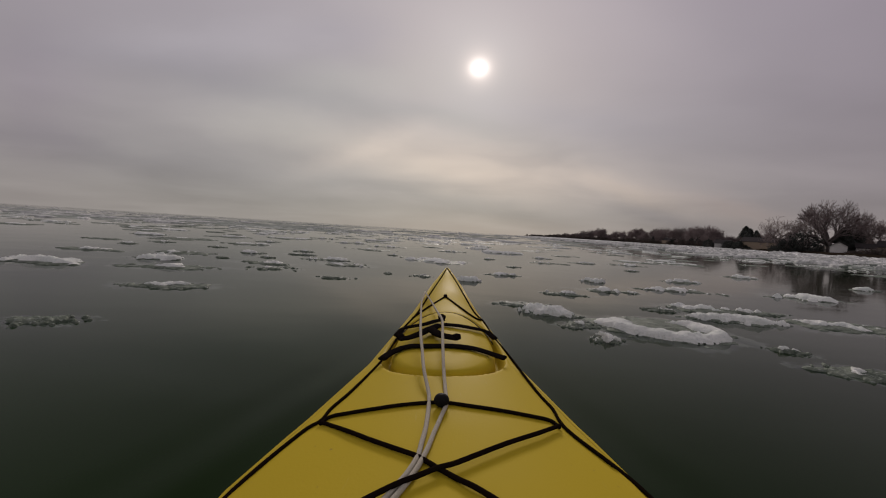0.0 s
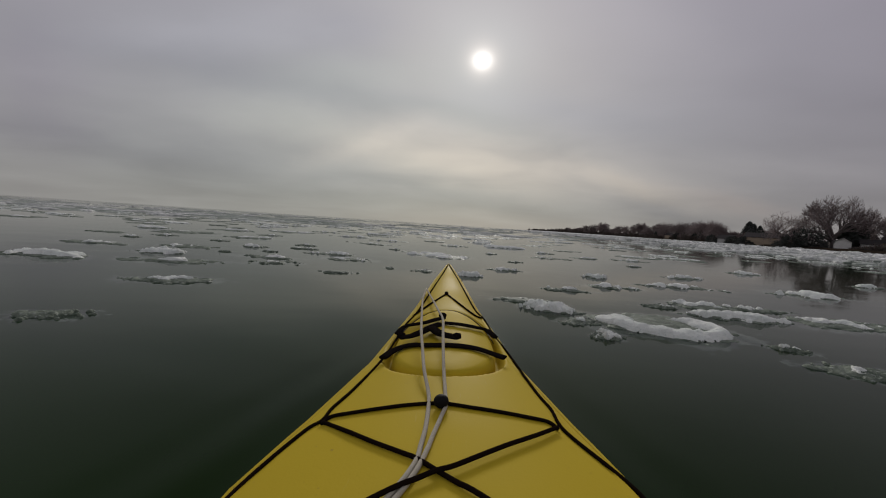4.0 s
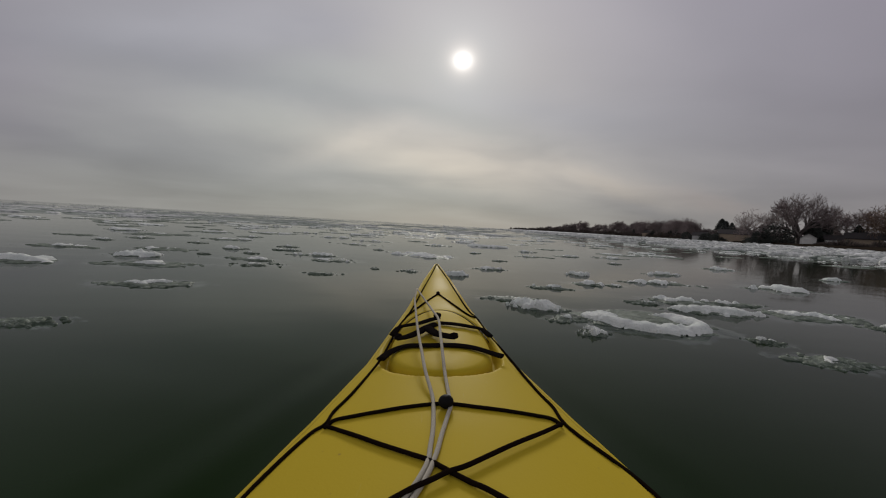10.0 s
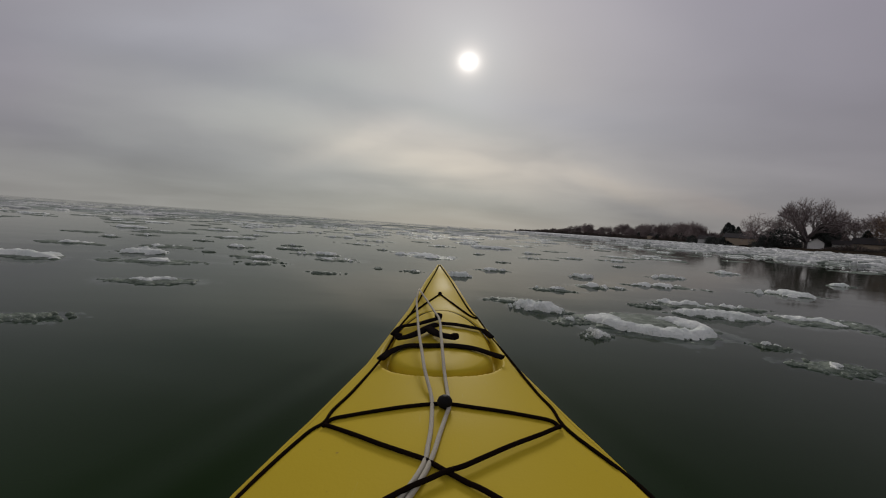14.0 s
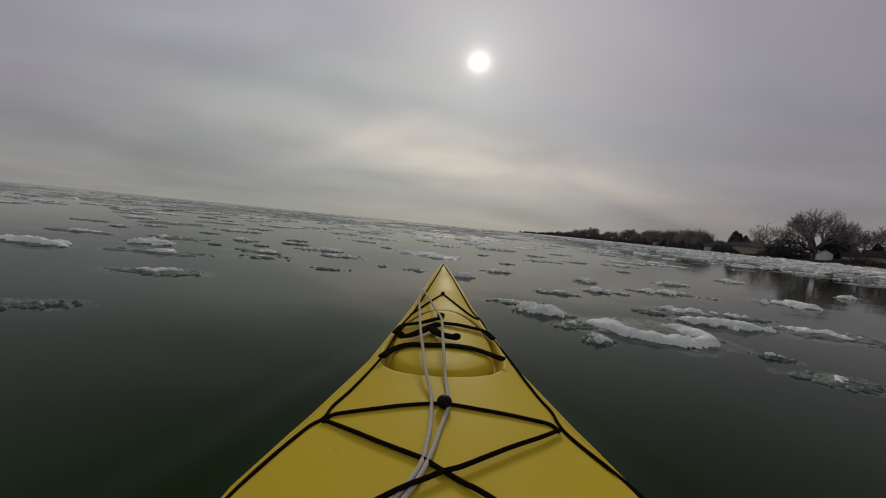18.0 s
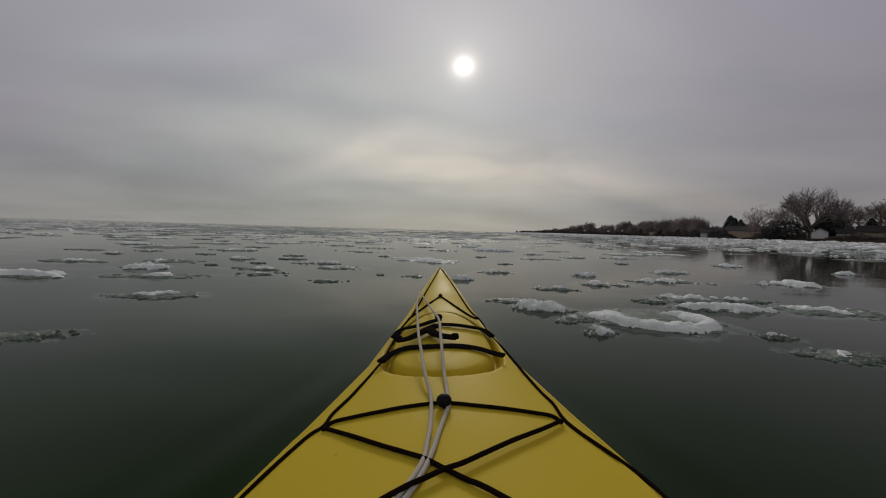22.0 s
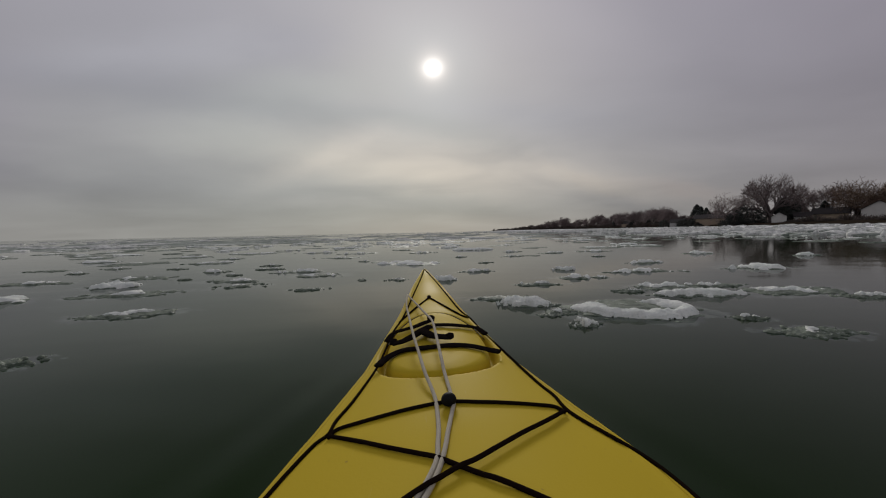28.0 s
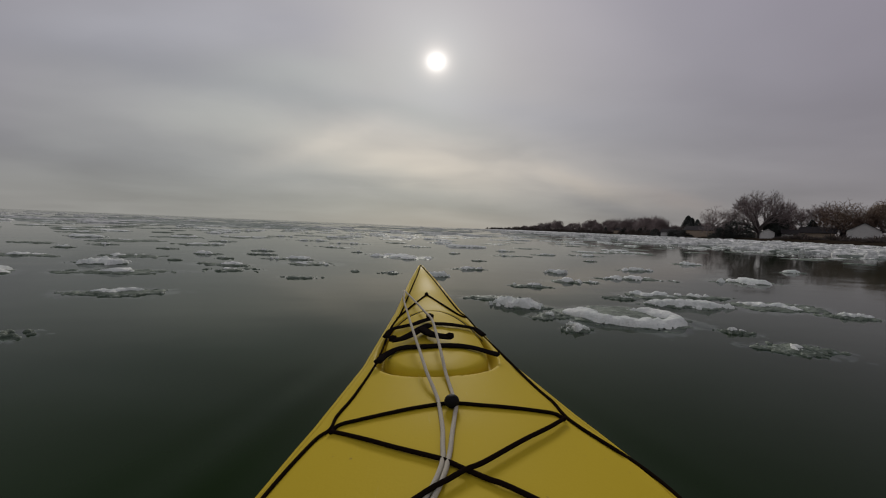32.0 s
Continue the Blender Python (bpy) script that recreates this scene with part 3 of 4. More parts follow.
    HATCH_STRAP, TAIL = "black webbing strap over the hatch", "loose black strap end"
    strap("hatch_strap", [(-0.150, 0.916, 0.288), (-0.141, 0.950, 0), (-0.126, 0.967, 0), (-0.108, 0.977, 0), (-0.084, 0.975, 0), (-0.053, 0.960, 0), (-0.020, 0.954, 0), (0.023, 0.956, 0),
                          (0.061, 0.957, 0), (0.094, 0.954, 0), (0.127, 0.948, 0), (0.148, 0.934, 0.288)], 0.0118, 0.013, HATCH_STRAP)
    strap("hatch_strap", [(-0.150, 1.140, 0.283), (-0.131, 1.172, 0), (-0.098, 1.156, 0), (-0.064, 1.152, 0), (-0.036, 1.172, 0), (-0.010, 1.190, 0)], 0.0112, 0.017, HATCH_STRAP)
    strap("hatch_strap", [(-0.006, 1.142, 0), (0.038, 1.139, 0), (0.084, 1.144, 0), (0.121, 1.160, 0), (0.144, 1.126, 0.282)], 0.0108, 0.015, HATCH_STRAP)
    strap("strap_tail", [(-0.119, 1.034, 0), (-0.095, 1.026, 0), (-0.068, 1.044, 0), (-0.044, 1.079, 0), (-0.020, 1.105, 0)], 0.0140, 0.022, TAIL)
    strap("strap_tail", [(-0.040, 1.065, 0), (-0.016, 1.016, 0), (0.009, 0.998, 0), (0.030, 0.991, 0)], 0.0150, 0.024, TAIL)
    for x, y, ang in ((-0.040, 0.962, 4), (0.012, 0.976, 12), (-0.045, 1.075, 32)):
        z = deck_z(x, y) + 0.026
        bm = bmesh.new()
        rounded_box(bm, (0.046, 0.024, 0.010), (x, y, z), 0.004, pose(0, 0, 0, 0, 0, ang))
        buckle = part("buckle", bm, BLACK_PLASTIC, boat, "black plastic side-release buckle")
        # added pale block in place of the buckle's glint
        bm = bmesh.new()
        rounded_box(bm, (0.024, 0.014, 0.012), (x + 0.006, y - 0.007, z + 0.005), 0.003, pose(0, 0, 0, 0, 0, ang))
        part("buckle_tongue", bm, GLINT_GREY, buckle, "light grey piece standing in for the shine on the buckle")
    # rolled ends of the loose straps
    for x, y, ang in ((-0.014, 1.182, -30), (0.030, 0.990, 20), (-0.121, 1.035, 10)):
        z = deck_z(x, y) + 0.027
        v, f = [], []
        way = Matrix.Rotation(radians(ang), 4, "Z") @ Vector((0.010, 0, 0))
        tube(v, f, [Vector((x, y, z)) - way, Vector((x, y, z)), Vector((x, y, z)) + way], [0.007, 0.0095, 0.007], 10)
        child("strap_roll", mesh_of("strap_roll", v, f, WEBBING), boat, "rolled black strap end")
    for x, y, ang in ((-0.151, 0.920, 30), (0.148, 0.936, -30), (-0.150, 1.142, 24), (0.145, 1.130, -24)):
        bm = bmesh.new()
        rounded_box(bm, (0.028, 0.016, 0.016), (x, y, deck_z(x, y) + 0.006), 0.004, pose(0, 0, 0, 0, 0, ang))
        part("strap_clamp", bm, BLACK_PLASTIC, boat, "black plastic strap anchor")
    # cord lock where the bungee meets the white cord
    bm = bmesh.new()
    bmesh.ops.create_uvsphere(bm, u_segments=20, v_segments=12, radius=0.0125)
    bmesh.ops.scale(bm, vec=(1.05, 1.0, 0.92), verts=bm.verts)
    bmesh.ops.translate(bm, vec=(0.003, 0.640, 0.312), verts=bm.verts)
    part("cord_lock", bm, BLACK_PLASTIC, boat, "round black cord lock")
    bm = bmesh.new()
    rounded_box(bm, (0.018, 0.016, 0.012), (-0.015, 0.628, 0.307), 0.003)
    part("cord_knot", bm, WHITE_CORD, boat)
    # eyelets and strap anchors
    for x, y, ang in ((-0.205, 0.630, 40), (0.204, 0.630, -40), (0.112, 1.358, -20), (-0.120, 1.352, 20)):
        bm = bmesh.new()
        rounded_box(bm, (0.020, 0.042, 0.012), (x, y, deck_z(x, y) + 0.004), 0.005, pose(0, 0, 0, 0, 0, ang))
        part("eyelet", bm, BLACK_PLASTIC, boat, "recessed black deck eyelet")
    bm = bmesh.new()
    rounded_box(bm, (0.034, 0.040, 0.026), (-0.025, 2.560, deck_z(-0.025, 2.55) + 0.014), 0.007)
    part("bow_fitting", bm, BLACK_PLASTIC, boat, "small dark bow fitting")


make_kayak()


# ---------------------------------------------------------------- ice floes
def height_mesh(fun, rx, ry, res, mat, floor):
    """A lump of ice from a height function; what lies under the floor level is left away."""
    nx, ny = res, max(8, int(res * ry / rx))
    zs, verts, index, faces = {}, [], {}, []
    for i in range(nx + 1):
        for j in range(ny + 1):
            x, y = (2 * i / nx - 1) * rx, (2 * j / ny - 1) * ry
            zs[i, j] = (x, y, fun(x, y))
    def vid(k):
        if k not in index:
            x, y, z = zs[k]
            index[k] = len(verts)
            verts.append((x, y, max(z, floor - 0.02 if mat != RIM else -0.0003)))
        return index[k]
    for i in range(nx):
        for j in range(ny):
            q = [(i, j), (i + 1, j), (i + 1, j + 1), (i, j + 1)]
            if max(zs[k][2] for k in q) > floor:
                faces.append(tuple(vid(k) for k in q))
    return verts, faces


def islands(verts, faces, most):
    """The largest separate pieces of a mesh, each with its own points."""
    root = list(range(len(verts)))

    def top(i):
        while root[i] != i:
            root[i] = root[root[i]]
            i = root[i]
        return i

    for q in faces:
        for i in q[1:]:
            root[top(i)] = top(q[0])
    groups = {}
    for q in faces:
        groups.setdefault(top(q[0]), []).append(q)
    for group in sorted(groups.values(), key=len, reverse=True)[:most]:
        if len(group) < 5:
            break
        index = {i: n for n, i in enumerate(sorted({i for q in group for i in q}))}
        yield [verts[i] for i in index], [tuple(index[i] for i in q) for q in group]


def make_floe(seed, a, b, cap=0.5, tall=0.10, ring=False, rough=0.5, res=44, label="", broken=0.0, thin=1.0):
    """One floe, half-length a and half-width b: a waterlogged rim, grey slush and a snow cap."""
    o = seed * 7.31
    k = 1.0 / math.sqrt(a * b)

    def inside(x, y):
        r = math.hypot(x / a, y / b)
        n = fbm(x * k * 1.1 + o, y * k * 1.1 - o, seed, 3)
        m = (1 - abs(r - 0.72) / 0.30) if ring == 1 else 1.0 - r
        m += rough * 1.3 * n + 0.45 * fbm(x * k * 4 + o, y * k * 4, 3 + seed, 5)
        if broken:
            m -= broken * (0.5 + 1.6 * fbm(x * k * 3.2 - o, y * k * 3.2 + o, 9, 3))
        return m

    def rim(x, y):
        m = inside(x, y) + 0.34
        return 0.0012 * min(m * 2, 1.0) if m > 0 else m * 0.001

    def slush(x, y):
        m = inside(x, y)
        if m <= 0:
            return m * 0.3
        return thin * (0.001 + 0.019 * (1 - math.exp(-m * 3.5)) + 0.010 * fbm(x * k * 6 + o, y * k * 6, 1.5, 3))

    def snow(x, y):
        m = inside(x, y)
        if ring == 2:
            gap = max(0.0, math.cos(math.atan2(y / b, x / a) - seed * 1.7) - 0.45) * 1.9
            m = min(m + 0.35, 1.0) * 0.35 + 0.75 * (1 - abs(math.hypot(x / a, y / b) - 0.70) / 0.20) - gap
        c = m - 0.30 + (cap - 0.5) * 0.9 + (0.95 if ring == 2 else 1.1) * fbm(x * k * 1.6 - o, y * k * 1.6 + 2 * o, 11, 2)
        c += 0.26 * fbm(x * k * 7 + o, y * k * 7 - o, 31, 5)
        if c <= 0:
            return slush(x, y) - 0.02 + c * 0.3
        lump = 0.72 + 0.13 * fbm(x * k * 13 + o, y * k * 13, 29, 3) + 0.8 * max(fbm(x * k * 1.5 + o, y * k * 1.5 + o, 21, 2), -0.3) + 0.30 * fbm(x * k * 3.5 + o, y * k * 3.5 + o, 23, 3)
        return slush(x, y) + 0.62 * tall * (1 - math.exp(-c * 5.0)) * lump + 0.015 * fbm(x * 24, y * 24, o, 4)

    thing = new("ice_floe")
    tagged(thing, label or "thin floe of grey slush ice with wet snow on top", "ice floe", "drifting ice floes")
    ex, ey = a * (1.45 + 0.5 * rough), b * (1.45 + 0.5 * rough)
    for nm, fun, mat, floor in (("waterlogged_rim", rim, RIM, 0.0001), ("slush_sheet", slush, SLUSH, 0.0), ("snow_cap", snow, SNOW, 0.012)):
        if nm == "snow_cap" and cap <= 0:
            continue
        verts, faces = height_mesh(fun, ex, ey, res, mat, floor)
        if nm == "snow_cap":
            for v, f in islands(verts, faces, 4):
                child(nm, mesh_of(nm, v, f, mat), thing)
        elif faces:
            child(nm, mesh_of(nm, verts, faces, mat), thing)
    return thing


def put(ob, x, y, turn=0.0):
    ob.matrix_world = pose(x, y, 0, 0, 0, turn)
    return ob


# floes that lie nearest to the bow
NEAR = [  # x, y, half-length, half-width, turn, snow, height, ring, broken, label
    (1.55, 2.66, 0.54, 0.40, -14, 0.62, 0.088, 2, 0.0, "broken white rim of snow round a sheet of green slush"),
    (0.86, 3.02, 0.26, 0.15, -20, 0.66, 0.090, 0, 0.0, "humped white snow floe with a dark wet edge"),
    (1.02, 2.30, 0.12, 0.09, 10, 0.50, 0.05, 0, 0.3, "small white lump of snow in grey slush"),
    (0.74, 3.30, 0.38, 0.16, -4, 0.00, 0.03, 0, 0.55, "broken patch of thin dark slush ice"),
    (2.45, 3.66, 0.40, 0.22, -6, 0.25, 0.06, 0, 0.1, "grey slush floe with patches of snow"),
    (2.44, 3.18, 0.44, 0.15, -4, 0.68, 0.075, 0, 0.0, "long white snow floe"),
    (4.70, 5.05, 0.50, 0.32, -8, 0.58, 0.085, 0, 0.0, "white snow floe frozen onto grey slush"),
    (3.3, 3.2, 0.55, 0.25, 5, 0.32, 0.05, 0, 0.1, "flat grey slush floe with thin snow"),
    (0.31, 4.72, 0.17, 0.12, 0, 0.72, 0.085, 0, 0.0, "small rounded white floe"),
    (-0.27, 4.86, 0.17, 0.10, 0, 0.07, 0.03, 0, 0.1, ""),
    (-0.73, 4.95, 0.09, 0.07, 20, 0.00, 0.03, 0, 0.2, "small dark scrap of slush ice"),
    (-1.46, 5.72, 0.44, 0.26, -3, 0.29, 0.05, 0, 0.1, ""),
    (-1.21, 4.25, 0.27, 0.14, -5, 0.00, 0.03, 0, 0.5, "broken patch of thin dark slush ice"),
    (-3.72, 5.00, 0.37, 0.24, 0, 0.65, 0.10, 0, 0.0, "domed white floe on a grey slush base"),
    (-3.28, 5.60, 0.14, 0.08, 0, 0.00, 0.03, 0, 0.2, ""),
    (-3.37, 6.70, 0.29, 0.18, 0, 0.32, 0.07, 0, 0.1, ""),
    (-2.83, 6.05, 0.16, 0.12, 0, 0.07, 0.04, 0, 0.2, ""),
    (-2.88, 7.76, 0.24, 0.16, 0, 0.22, 0.05, 0, 0.0, ""),
    (-4.48, 7.49, 0.20, 0.13, 0, 0.07, 0.04, 0, 0.2, ""),
    (-5.92, 7.94, 0.33, 0.20, 0, 0.22, 0.06, 0, 0.2, ""),
    (-6.97, 7.82, 0.44, 0.22, 0, 0.14, 0.05, 0, 0.1, ""),
    (-5.91, 7.09, 0.22, 0.15, 0, 0.43, 0.05, 0, 0.0, ""),
    (-8.07, 10.3, 0.70, 0.40, 0, 0.50, 0.09, 0, 0.0, "white floe with a dark wet rim"),
    (2.13, 5.50, 0.19, 0.14, 0, 0.68, 0.09, 0, 0.0, "small rounded white floe"),
    (3.80, 6.22, 0.37, 0.18, 0, 0.43, 0.07, 0, 0.1, ""),
    (6.10, 7.99, 0.42, 0.25, 0, 0.36, 0.10, 0, 0.0, ""),
    (7.40, 6.83, 0.36, 0.18, 0, 0.45, 0.08, 0, 0.1, "long white snow floe"),
    (2.60, 10.5, 0.32, 0.22, 0, 0.22, 0.06, 0, 0.0, ""),
    (3.41, 9.55, 0.42, 0.30, 0, 0.22, 0.05, 0, 0.1, ""),
    (3.84, 7.94, 0.18, 0.12, 0, 0.14, 0.04, 0, 0.2, ""),
    (1.22, 7.11, 0.16, 0.11, 0, 0.07, 0.04, 0, 0.1, ""),
    (0.99, 8.85, 0.17, 0.13, 0, 0.14, 0.04, 0, 0.1, ""),
    (-1.12, 8.24, 0.16, 0.13, 0, 0.07, 0.04, 0, 0.2, ""),
    (-7.58, 15.7, 0.48, 0.38, 0, 0.43, 0.09, 0, 0.0, ""),
    (-4.85, 10.4, 0.47, 0.32, 0, 0.29, 0.07, 0, 0.1, ""),
    (-2.25, 3.15, 0.44, 0.24, 12, 0.16, 0.04, 0, 0.36, "broken patch of thin dark slush ice"),
    (0.98, 2.66, 0.20, 0.12, 20, 0.05, 0.03, 0, 0.45, "broken patch of thin dark slush ice"),
    (2.10, 2.30, 0.16, 0.08, -20, 0.10, 0.03, 0, 0.50, "broken patch of thin dark slush ice"),
    (1.95, 3.45, 0.22, 0.10, -10, 0.05, 0.03, 0, 0.50, "broken patch of thin dark slush ice"),
    (2.95, 3.62, 0.34, 0.14, 4, 0.20, 0.05, 0, 0.30, "lacy grey slush with scraps of snow"),
    (3.60, 2.85, 0.30, 0.12, -12, 0.30, 0.05, 0, 0.25, "lacy grey slush with scraps of snow"),
    (2.15, 1.95, 0.30, 0.17, -18, 0.06, 0.03, 0, 0.55, "broken patch of thin dark slush ice"),
    (-2.05, 1.95, 0.26, 0.14, 14, 0.00, 0.03, 0, 0.60, "thin waterlogged scraps of dark slush"),
    (-4.60, 8.90, 0.75, 0.42, 4, 0.20, 0.06, 0, 0.35, "broken chain of grey slush floes"),
    (-1.90, 9.70, 0.80, 0.42, -6, 0.14, 0.06, 0, 0.40, "broken chain of grey slush floes"),
    (-6.60, 11.6, 0.85, 0.55, 0, 0.30, 0.07, 0, 0.30, "lacy grey slush with scraps of snow"),
    (-3.20, 12.6, 0.80, 0.50, 8, 0.22, 0.07, 0, 0.35, "broken chain of grey slush floes"),
    (0.10, 11.2, 0.60, 0.38, -8, 0.16, 0.06, 0, 0.40, "broken chain of grey slush floes"),
    (2.30, 8.70, 0.55, 0.28, -5, 0.20, 0.06, 0, 0.35, "lacy grey slush with scraps of snow"),
    (-2.55, 6.95, 0.42, 0.20, 0, 0.10, 0.04, 0, 0.45, "broken chain of grey slush floes"),
    (4.60, 9.80, 0.60, 0.34, -8, 0.28, 0.07, 0, 0.35, "lacy grey slush with scraps of snow"),
    (-3.05, 4.25, 0.62, 0.26, 6, 0.22, 0.06, 0, 0.28, "lacy green slush with a hump of snow"),
    (-4.35, 4.05, 0.60, 0.24, -4, 0.52, 0.09, 0, 0.05, "long white snow floe on green slush"),
    (-2.10, 4.75, 0.40, 0.20, 10, 0.10, 0.04, 0, 0.40, "broken chain of green slush floes"),
    (-2.45, 5.25, 0.55, 0.20, -4, 0.16, 0.05, 0, 0.35, "broken chain of green slush floes"),
    (-4.10, 5.95, 0.70, 0.26, 3, 0.24, 0.06, 0, 0.30, "lacy grey slush with scraps of snow"),
    (-5.30, 5.60, 0.60, 0.24, -2, 0.30, 0.07, 0, 0.20, "grey slush floe with patches of snow"),
    (-1.85, 6.30, 0.45, 0.22, 0, 0.34, 0.07, 0, 0.10, "grey slush floe with patches of snow"),
    (1.30, 4.10, 0.34, 0.12, -8, 0.20, 0.05, 0, 0.35, "thin grey slush with scraps of snow"),
    (1.95, 4.55, 0.46, 0.16, -5, 0.40, 0.06, 0, 0.15, "grey slush floe with patches of snow"),
    (0.85, 5.60, 0.36, 0.16, 4, 0.30, 0.06, 0, 0.20, "grey slush floe with patches of snow"),
    (3.05, 5.00, 0.60, 0.20, -6, 0.45, 0.07, 0, 0.15, "long white snow floe on green slush"),
    (1.75, 12.2, 0.75, 0.45, -15, 0.58, 0.09, 1, 0.0, "crescent of white snow round open water"),
    (1.2, 14.3, 0.55, 0.4, 10, 0.50, 0.09, 0, 0.0, "white floe with a dark wet rim"),
]
for i, (x, y, a, b, turn, cap, tall, ring, broken, label) in enumerate(NEAR):
    put(make_floe(i + 1, a * 0.86, b * 0.86, cap, tall, ring, 0.55 if y < 4 else 0.85, 130 if y < 4 else 64, label, broken if y < 4 else broken + 0.2), x, y, turn)

# floes further out: some shapes, repeated at their own places and turns
rng = random.Random(41)
SHAPES = []
for i in range(14):
    a = rng.uniform(0.32, 0.85)
    SHAPES.append(make_floe(60 + i, a, a * rng.uniform(0.45, 0.8), (0.0, 0.02, 0.14, 0.30, 0.55)[i % 5], rng.uniform(0.03, 0.09),
                            i % 7 == 3, 1.0, 64, ("", "white snow floe with a dark wet rim")[i % 5 > 2], (0.15, 0.35, 0.6)[i % 3]))


def open_ground(x, y, r):
    """Keeps the water before and beside the bow as clear as it is."""
    if math.hypot(x, y) < 6.6 or abs(x) < 1.2 + r and -4 < y < 4:
        return False
    if y < 3.5 * abs(x) * 0.3 and x < 0 and math.hypot(x, y) < 10:
        return False
    if (x < -0.85 * y or x > 0.62 * y) and math.hypot(x, y) < 17:
        return False
    return all(math.hypot(x - q[0], y - q[1]) > r + q[2] * 0.9 for q in TAKEN)


TAKEN = [(q[0], q[1], q[2] * 1.3) for q in NEAR]
used, tries = set(), 0
while len(TAKEN) < len(NEAR) + 260 and tries < 20000:
    tries += 1
    az = radians(rng.uniform(-62, 62))
    d = 6.6 + 32 * rng.random() ** 1.15
    x, y = d * math.sin(az), d * math.cos(az)
    k = rng.randrange(14)
    if not open_ground(x, y, 0.9):
        continue
    if fbm(x * 0.14 + 3, y * 0.08, 7, 2) < -0.04 and rng.random() < 0.7:
        continue
    m = pose(x, y, 0, 0, 0, rng.uniform(-35, 35) + 180 * rng.randrange(2))
    if k in used:
        copy_thing(SHAPES[k], m)
    else:
        SHAPES[k].matrix_world = m
        used.add(k)
    TAKEN.append((x, y, 0.55))


def scatter(name, label, spots, mat, seed):
    """Many small low floes in one mesh: x, y, half-length, height."""
    r = random.Random(seed)
    verts, faces = [], []
    for x, y, a, h, *lift in spots:
        lift = lift[0] if lift else 0.0
        s = len(verts)
        n = 9
        el, tw = r.uniform(0.3, 0.7), r.uniform(-0.5, 0.5)
        ca, sa = math.cos(tw), math.sin(tw)
        rad = [r.uniform(0.65, 1.2) for _ in range(n)]
        for sc, z in ((1.0, -0.02), (0.97, h * 0.55), (0.6, h * r.uniform(0.8, 1.2))):
            for k in range(n):
                t = 2 * math.pi * k / n
                u, v = a * sc * rad[k] * math.cos(t), a * el * sc * rad[k] * math.sin(t)
                verts.append((x + u * ca - v * sa, y + u * sa + v * ca, lift + (z if z < 0 else z * r.uniform(0.7, 1.3))))
        for lev in range(2):
            for k in range(n):
                p, q = s + lev * n + k, s + lev * n + (k + 1) % n
                faces.append((p, q, q + n, p + n))
        verts.append((x, y, lift + h * r.uniform(0.9, 1.3)))
        for k in range(n):
            faces.append((s + 2 * n + k, s + 2 * n + (k + 1) % n, len(verts) - 1))
    ob = new(name, mesh_of(name, verts, faces, mat))
    tagged(ob, label, "ice", kind="stuff")
    return ob


def far_spots(count, near, far, lo, hi, tall, seed, power=1.0):
    r = random.Random(seed)
    out = []
    while len(out) < count:
        az = radians(r.uniform(-66, 66))
        d = near * (far / near) ** (r.random() ** power)
        x, y = d * math.sin(az), d * math.cos(az)
        if x > shore_x(y) - 4:
            continue
        if fbm(x * 0.03 + seed, y * 0.018, 4, 3) < 0.03 and r.random() < 0.85:
            continue
        out.append((x, y, r.uniform(lo, hi) * (1 + d / 260), tall * r.uniform(0.5, 1.5) * (1 + d / 500)))
    return out


scatter("distant_slush_ice", "scattered grey slush floes out on the lake", far_spots(1900, 30, 420, 0.35, 2.1, 0.020, 3, 1.1), HAZED_SLUSH, 5)
scatter("distant_snow_floes", "scattered white floes out on the lake", far_spots(480, 30, 420, 0.3, 1.3, 0.06, 8, 1.1), FAR_SNOW, 6)


# shelf of ice along the shore, with loose brash before it
def shelf_edge(y):
    return 19.5 + 0.045 * max(y, 0) + 0.00035 * max(y, 0) ** 1.9 * 0.25 + 3.0 * fbm(y * 0.05, 3.3, 1, 3)


def shelf_span(y):
    lo = shelf_edge(y) + 10 + 0.08 * max(y, 0)
    return lo, max(shore_x(y) + 1.0, lo + 4)


def shelf_z(x, y, s):
    heap = fbm(x * 0.16, y * 0.10, 5, 4)
    ridge = 1 - abs(fbm(x * 0.09 + 9, y * 0.05, 8, 3)) * 3.0
    return -0.10 + 0.16 * min(s * 7, 1.0) + 0.20 * heap + 0.16 * max(ridge, 0) ** 2 * min(s * 4, 1) + 0.10 * fbm(x * 0.9, y * 0.9, 2, 3) + 0.20 * max(0.0, 1 - abs(s - 0.80) / 0.24)


def make_shelf():
    ys, y = [], -60.0
    while y < 900:
        ys.append(y)
        y += 0.8 if y < 60 else 0.8 + (y - 60) * 0.02
    n = 90
    verts = []
    for y in ys:
        lo, hi = shelf_span(y)
        for j in range(n + 1):
            x = lo + (hi - lo) * j / n
            verts.append((x, y, shelf_z(x, y, j / n)))
    m = n + 1
    faces = [(i * m + j, i * m + j + 1, (i + 1) * m + j + 1, (i + 1) * m + j) for i in range(len(ys) - 1) for j in range(n)]
    ob = new("shore_ice", mesh_of("shore_ice", verts, faces, SHELF))
    tagged(ob, "rough white shelf of piled ice along the shore", "ice shelf", kind="structure")


